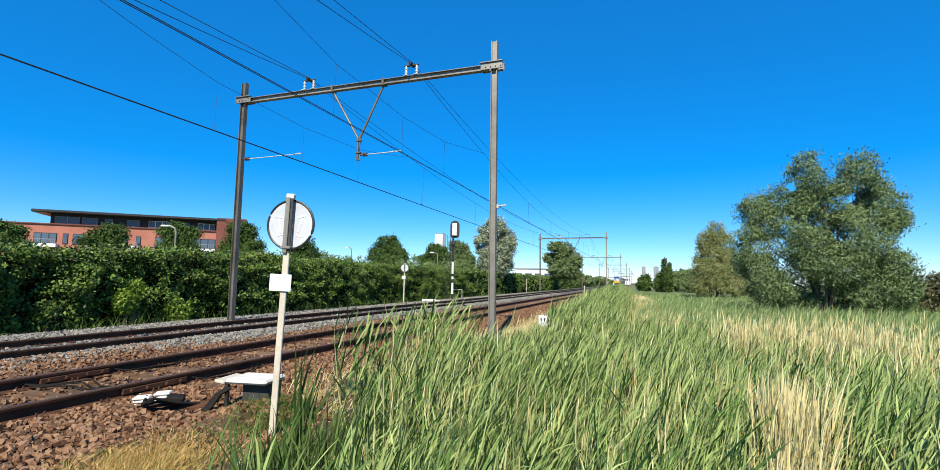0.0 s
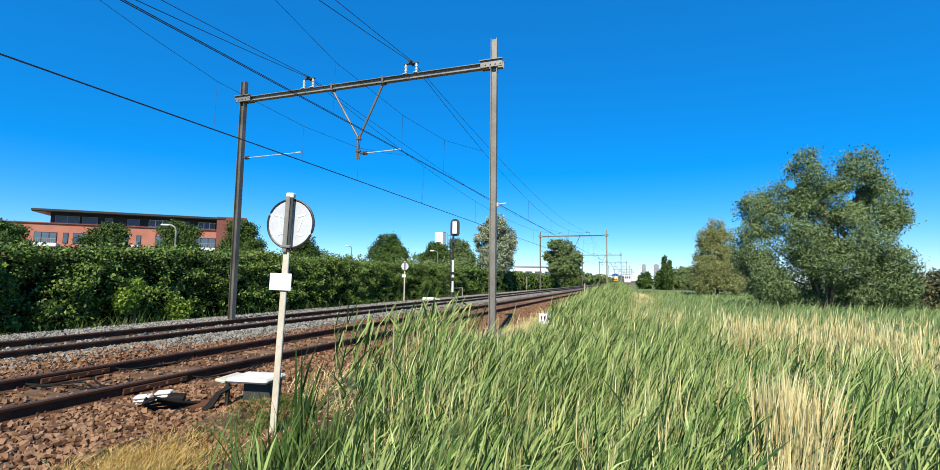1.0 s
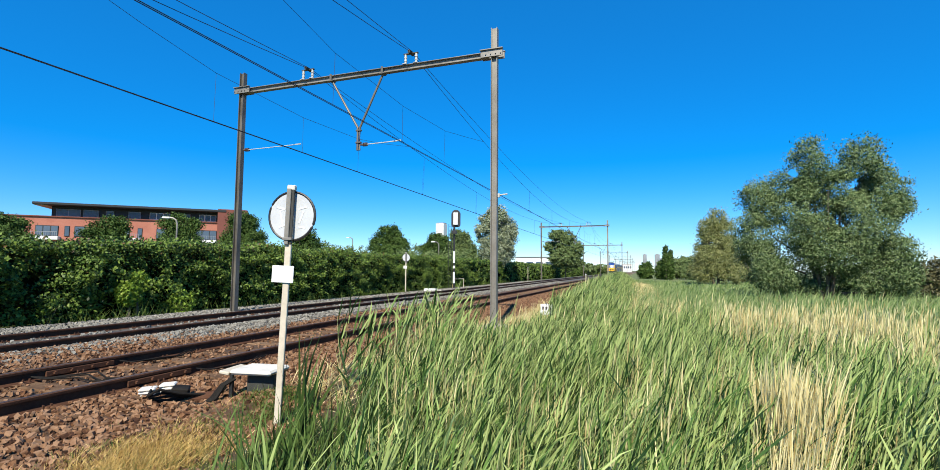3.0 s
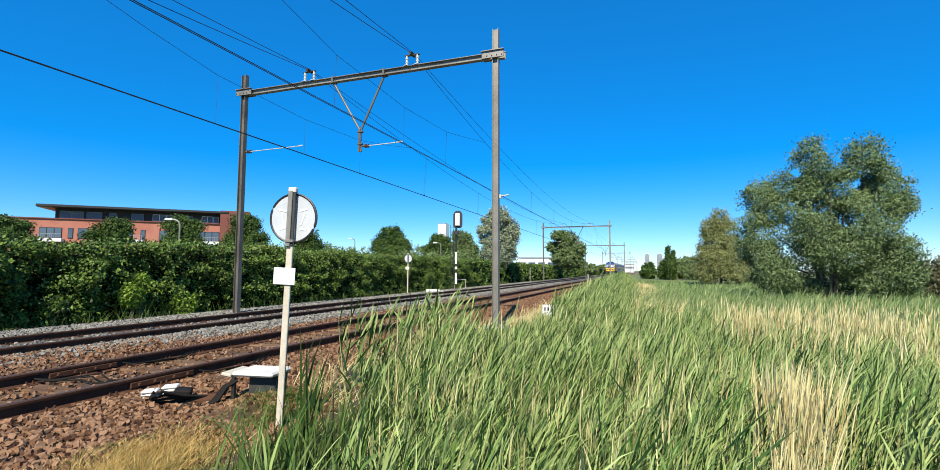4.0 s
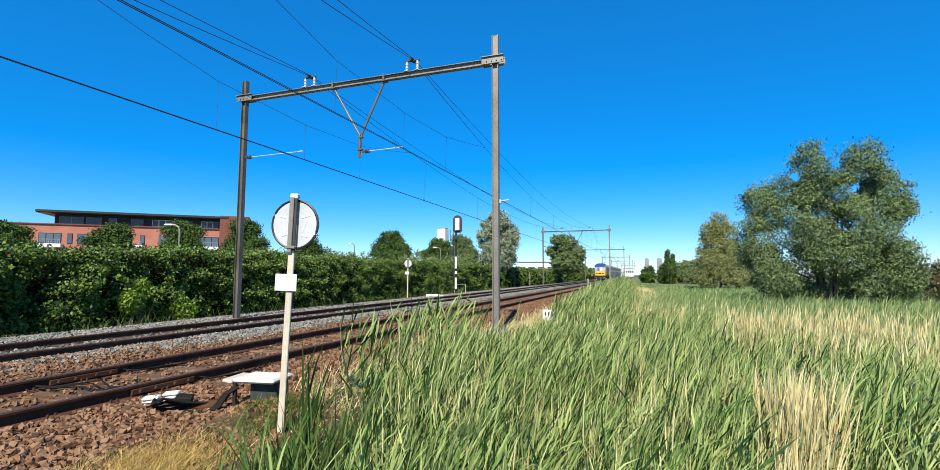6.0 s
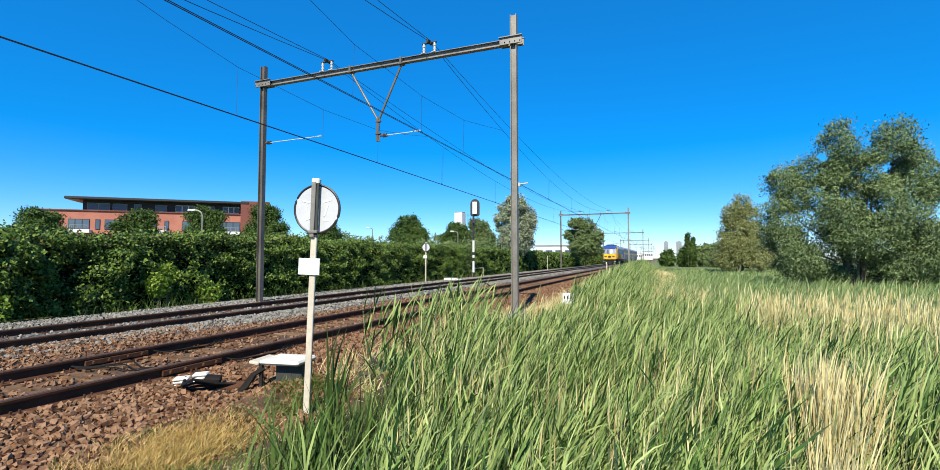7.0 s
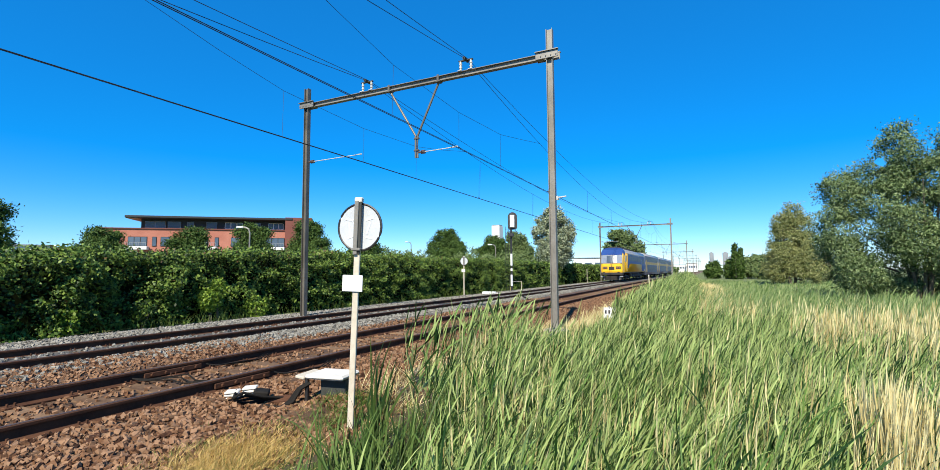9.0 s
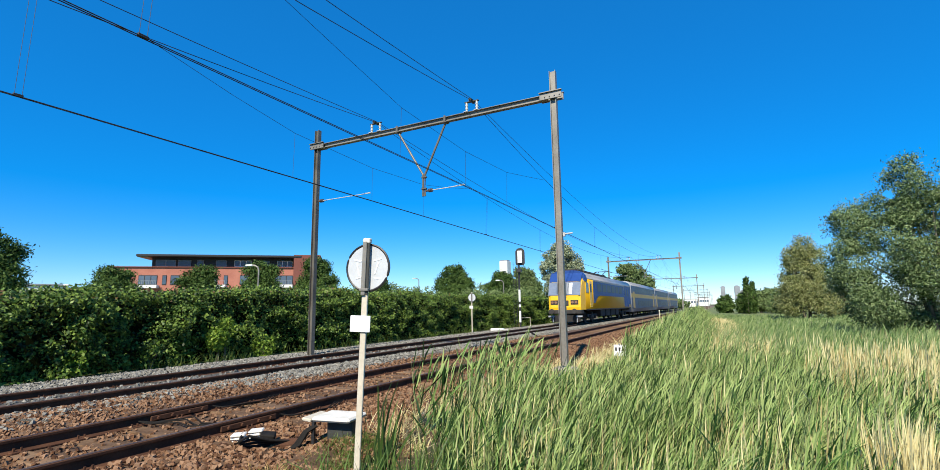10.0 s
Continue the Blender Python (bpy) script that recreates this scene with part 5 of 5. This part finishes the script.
def build_train():
    """The front stands at y = 0 and looks towards -y."""
    t = thing("passenger_train", "yellow and blue double-deck passenger train with grey carriages", "train")
    W = 1.40
    # motor car
    L0, L1 = 0.0, 23.0
    bm = B()
    prism(bm, car_outline(W, 1.12, 4.18, 3.55, 0.85), 1.05, L1)
    body = part("motor_car", bm, M_yellow, t, "yellow motor car body", True)
    bm = B()
    prof = [(1.12, -0.02), (1.30, -0.06), (2.28, 0.0), (3.28, 0.34), (3.30, 0.36), (4.05, 1.06), (4.16, 1.06), (1.12, 1.06)]
    # nose: a side profile drawn across, narrowed towards the front
    rows = []
    for z, y in prof[:6]:
        k = 1.0 - 0.09 * (1.06 - min(y, 1.06)) / 1.06
        top = 1.0 if z < 3.5 else 0.72
        rows.append([bm.verts.new((sx * W * k * top, y + (0.10 if abs(sx) == 1 else 0.0), z)) for sx in (-1, -0.82, 0, 0.82, 1)])
    for a, b in zip(rows, rows[1:]):
        for i in range(4):
            bm.faces.new((a[i], a[i + 1], b[i + 1], b[i]))
    for s in (0, 4):
        back = [bm.verts.new((r[s].co.x / abs(r[s].co.x) * W * (1.0 if r[s].co.z < 3.6 else 0.72), 1.07, r[s].co.z)) for r in rows]
        for i in range(5):
            bm.faces.new((rows[i][s], rows[i + 1][s], back[i + 1], back[i]))
    nose = part("nose", bm, M_yellow, body, "yellow cab front")

    def on_nose(name, x0, x1, z0, z1, material, out, label=""):
        def yz(z):
            return float(np.interp(z, [1.12, 1.30, 2.28, 3.28, 4.05], [-0.02, -0.06, 0.0, 0.34, 1.06]))
        bm = B()
        n = Vector((0, -1, (yz(z1) - yz(z0)) / (z1 - z0))).normalized() * out
        q = [Vector((x, yz(z), z)) for x, z in ((x0, z0), (x1, z0), (x1, z1), (x0, z1))]
        f = [bm.verts.new(p + n) for p in q]
        g = [bm.verts.new(p - n * 0.5) for p in q]
        bm.faces.new(f)
        bm.faces.new(g[::-1])
        for i in range(4):
            bm.faces.new((f[i], g[i], g[(i + 1) % 4], f[(i + 1) % 4]))
        return part(name, bm, material, body, label)

    on_nose("cab_band", -1.27, 1.27, 2.24, 3.27, M_cab, 0.03, "pale grey cab surround")
    on_nose("grille", -0.34, 0.34, 1.44, 1.84, M_under, 0.03, "dark front grille")
    bm = B()
    cols = []
    for x in np.linspace(-1.14, 1.14, 13):
        back = 0.16 * x * x
        cols.append([bm.verts.new((x, y + back - 0.10, z)) for y, z in ((0.04, 2.34), (0.32, 3.20))] + [bm.verts.new((x, y + 0.25, z)) for y, z in ((0.32, 3.20), (0.04, 2.34))])
    for a, b in zip(cols, cols[1:]):
        for i in range(4):
            bm.faces.new((a[i], b[i], b[(i + 1) % 4], a[(i + 1) % 4]))
    bm.faces.new(cols[0])
    bm.faces.new(cols[-1][::-1])
    part("windscreen", bm, M_screen, body, "large reflecting windscreen")
    on_nose("brow", -1.26, 1.26, 3.29, 4.04, M_blue, 0.03, "blue roof brow above the cab")
    bm = B()
    prism(bm, [(x * 1.012, z + 0.026) for x, z in car_outline(W, 3.3, 4.20, 3.55, 0.85)], 0.96, 1.75)
    part("brow_cap", bm, M_blue, body, "blue roof edge above the cab")
    on_nose("front_door_line", -0.02, 0.02, 1.4, 2.2, M_under, 0.02)
    for s in (-1, 1):
        on_nose("headlight_panel", s * 0.80 - 0.30, s * 0.80 + 0.30, 1.52, 1.86, M_under, 0.025, "dark lamp panel")
        for k in (-1, 1):
            bm = B()
            rod(bm, (s * 0.80 + k * 0.14, -0.03, 1.69), (s * 0.80 + k * 0.14, -0.11, 1.69), 0.10, seg=14)
            part("headlight", bm, M_lamp_on, body, "round glass headlight")
        bm = B()
        rod(bm, (s * 0.88, -0.45, 1.02), (s * 0.88, 0.3, 1.02), 0.09, seg=10)
        rod(bm, (s * 0.88, -0.5, 1.02), (s * 0.88, -0.44, 1.02), 0.19, seg=14)
        part("buffer", bm, M_under, body)
    bm = B()
    box(bm, (0, 0.35, 0.95), (2.6, 0.9, 0.34), bev=0.06)
    box(bm, (0, 0.15, 0.45), (2.3, 0.12, 0.5), Euler((0.25, 0, 0)).to_matrix().to_4x4(), bev=0.02)
    part("snow_plough", bm, M_under, body)
    bm = B()
    for s in (-1, 1):
        box(bm, (s * 1.1, 0.05, 0.62), (0.5, 0.05, 0.12))
        box(bm, (s * 0.95, 0.0, 0.42), (0.06, 0.06, 0.5))
    part("step_irons", bm, M_pale, body, "pale step irons")
    for s in (-1, 1):
        x = s * (W + 0.008)
        bm = B()
        edge = [(3.8, 3.44), (18.4, 3.44), (18.4, 2.28), (6.4, 2.28), (5.5, 2.18), (4.9, 1.95), (4.5, 1.66), (3.8, 1.62)]
        inner, outer = ([bm.verts.new((x + d, yy, zz)) for yy, zz in edge] for d in (-0.006, 0.006))
        bm.faces.new(inner[::-1])
        bm.faces.new(outer)
        for i in range(len(edge)):
            bm.faces.new((inner[i], inner[(i + 1) % len(edge)], outer[(i + 1) % len(edge)], outer[i]))
        part("blue_panel", bm, M_blue, body, "blue window panel with a swept front edge")
        part("upper_stripe", side_band(3.8, L1 - 0.1, 3.46, 3.56, x), M_pale, body, "pale upper stripe")
        part("sole_bar", side_band(1.2, L1 - 0.1, 1.06, 1.16, x), M_under, body, "dark sole bar")
        part("blue_panel", side_band(18.6, 22.8, 1.5, 3.50, x), M_blue, body, "blue window panel")
        part("cab_window", side_band(1.35, 2.2, 2.45, 3.25, x), M_screen, body)
        part("cab_door", side_band(2.5, 3.3, 1.3, 3.4, x, 0.02), M_yellow, body, "yellow cab door")
        part("cab_door_window", side_band(2.65, 3.15, 2.5, 3.2, s * (W + 0.02)), M_train_glass, body)
        for k in range(6):
            part("window", side_band(5.4 + 2.05 * k, 7.0 + 2.05 * k, 2.62, 3.30, s * (W + 0.016), 0.012), M_train_glass, body)
        for y in (19.4, 20.9):
            part("door", side_band(y - 0.62, y + 0.62, 1.25, 3.30, s * (W + 0.018), 0.014), M_blue, body, "blue passenger door")
            part("door_window", side_band(y - 0.35, y + 0.35, 2.4, 3.15, s * (W + 0.03), 0.012), M_train_glass, body)
    bm = B()
    prism(bm, [(x * 1.005, z + 0.012) for x, z in car_outline(W, 3.57, 4.19, 3.56, 0.85)], 1.3, L1 - 0.02)
    part("roof", bm, M_silver, body, "grey roof", True)
    for y in np.arange(2.6, 12.5, 1.7):
        bm = B()
        box(bm, (0, y, 4.26), (1.5, 1.5, 0.2), bev=0.03)
        for k in range(5):
            box(bm, (0, y - 0.6 + 0.3 * k, 4.375), (1.3, 0.12, 0.03))
        part("roof_unit", bm, M_under, body, "dark louvred roof unit")
    for s in (-1, 1):
        bm = B()
        box(bm, (s * 1.0, 8.0, 4.11), (0.05, 11.0, 0.16), bev=0.01)
        part("roof_screen", bm, M_under, body, "dark edge screen on the roof")
    # pantograph
    bm = B()
    for s in (-1, 1):
        rod(bm, (s * 0.35, 14.9, 4.30), (s * 0.25, 13.4, 4.60), 0.04, seg=6)
        rod(bm, (s * 0.25, 13.4, 4.60), (s * 0.4, 14.6, 4.93), 0.032, seg=6)
        rod(bm, (s * 0.4, 14.1, 4.24), (s * 0.4, 14.1, 4.40), 0.06, seg=8)
    for y in (14.5, 14.75):
        tube(bm, [(-0.95, y, 4.80), (-0.62, y, 4.93), (0.62, y, 4.93), (0.95, y, 4.80)], 0.03, 6)
    box(bm, (0, 14.3, 4.28), (1.0, 1.6, 0.08))
    part("pantograph", bm, M_under, body, "raised dark pantograph")
    bg = bogie(body, 4.3)
    wheels(body, 4.3)
    bogie(body, 19.0)
    wheels(body, 19.0)
    bm = B()
    for y in (8.0, 10.3, 12.6, 15.0):
        box(bm, (0, y, 0.78), (2.5, 1.9, 0.62), bev=0.05)
    part("underfloor_boxes", bm, M_under, body)
    # double-deck carriages
    for c in range(3):
        y0 = 23.5 + 24.35 * c
        y1 = y0 + 23.85
        bm = B()
        prism(bm, car_outline(W, 0.62, 4.30, 3.75, 0.75), y0, y1)
        body = part("carriage", bm, M_pale, t, "double-deck carriage body, grey and blue", True)
        for s in (-1, 1):
            x = s * (W + 0.008)
            part("upper_band", side_band(y0 + 0.1, y1 - 0.1, 2.85, 3.72, x), M_band, body, "dark blue upper window band")
            part("yellow_band", side_band(y0 + 0.1, y1 - 0.1, 2.35, 2.80, x), M_ochre, body, "dusty yellow stripe")
            part("lower_band", side_band(y0 + 0.1, y1 - 0.1, 1.05, 2.30, x), M_band, body, "dark blue lower window band")
            for k in range(9):
                yy = y0 + 3.4 + 2.0 * k
                part("window", side_band(yy, yy + 1.6, 2.98, 3.60, s * (W + 0.016)), M_train_glass, body)
                if 0 < k < 8:
                    part("window", side_band(yy, yy + 1.6, 1.30, 2.0, s * (W + 0.016)), M_train_glass, body)
            for yy in (y0 + 2.0, y1 - 2.0):
                part("door", side_band(yy - 0.65, yy + 0.65, 1.08, 3.05, s * (W + 0.018), 0.014), M_ochre, body, "dusty yellow passenger door")
        bm = B()
        prism(bm, [(x * 1.005, z + 0.012) for x, z in car_outline(W, 3.76, 4.30, 3.755, 0.75)], y0 + 0.02, y1 - 0.02)
        part("roof", bm, M_silver, body, "grey roof", True)
        for yy in (y0 + 3.2, y1 - 3.2):
            bogie(body, yy)
            wheels(body, yy)
        bm = B()
        box(bm, (0, y0 - 0.25, 2.3), (2.2, 0.55, 2.8), bev=0.05)
        part("gangway", bm, M_under, body, "black gangway bellows")
    return t


# ---------------------------------------------------------------- assembly
build_ground()
brown_bed = build_bed("brown_ballast", BROWN, M_brown_bed, "rusty brown crushed-stone ballast of the near track")
grey_bed = build_bed("grey_ballast", GREY, M_grey_bed, "pale grey crushed-stone ballast of the far track")
build_tracks()
build_overhead()
build_signs()
build_box()
build_signal()
build_apartments()
build_far()
build_hedge()
build_trees()
build_reeds()
train = build_train()
build_stones(brown_bed, grey_bed)


def motions():
    rows = [(0, 250), (1.5, 220), (2.5, 199.5), (4.5, 163), (5.2, 149), (6.5, 121.0), (7.5, 98.0), (8.0, 86.0), (8.5, 73.9), (9.0, 61.6), (9.5, 49.2), (10.0, 36.9)]
    walk(train, [(t, pose(TRACKS[1], y, 0)) for t, y in rows])


motions()
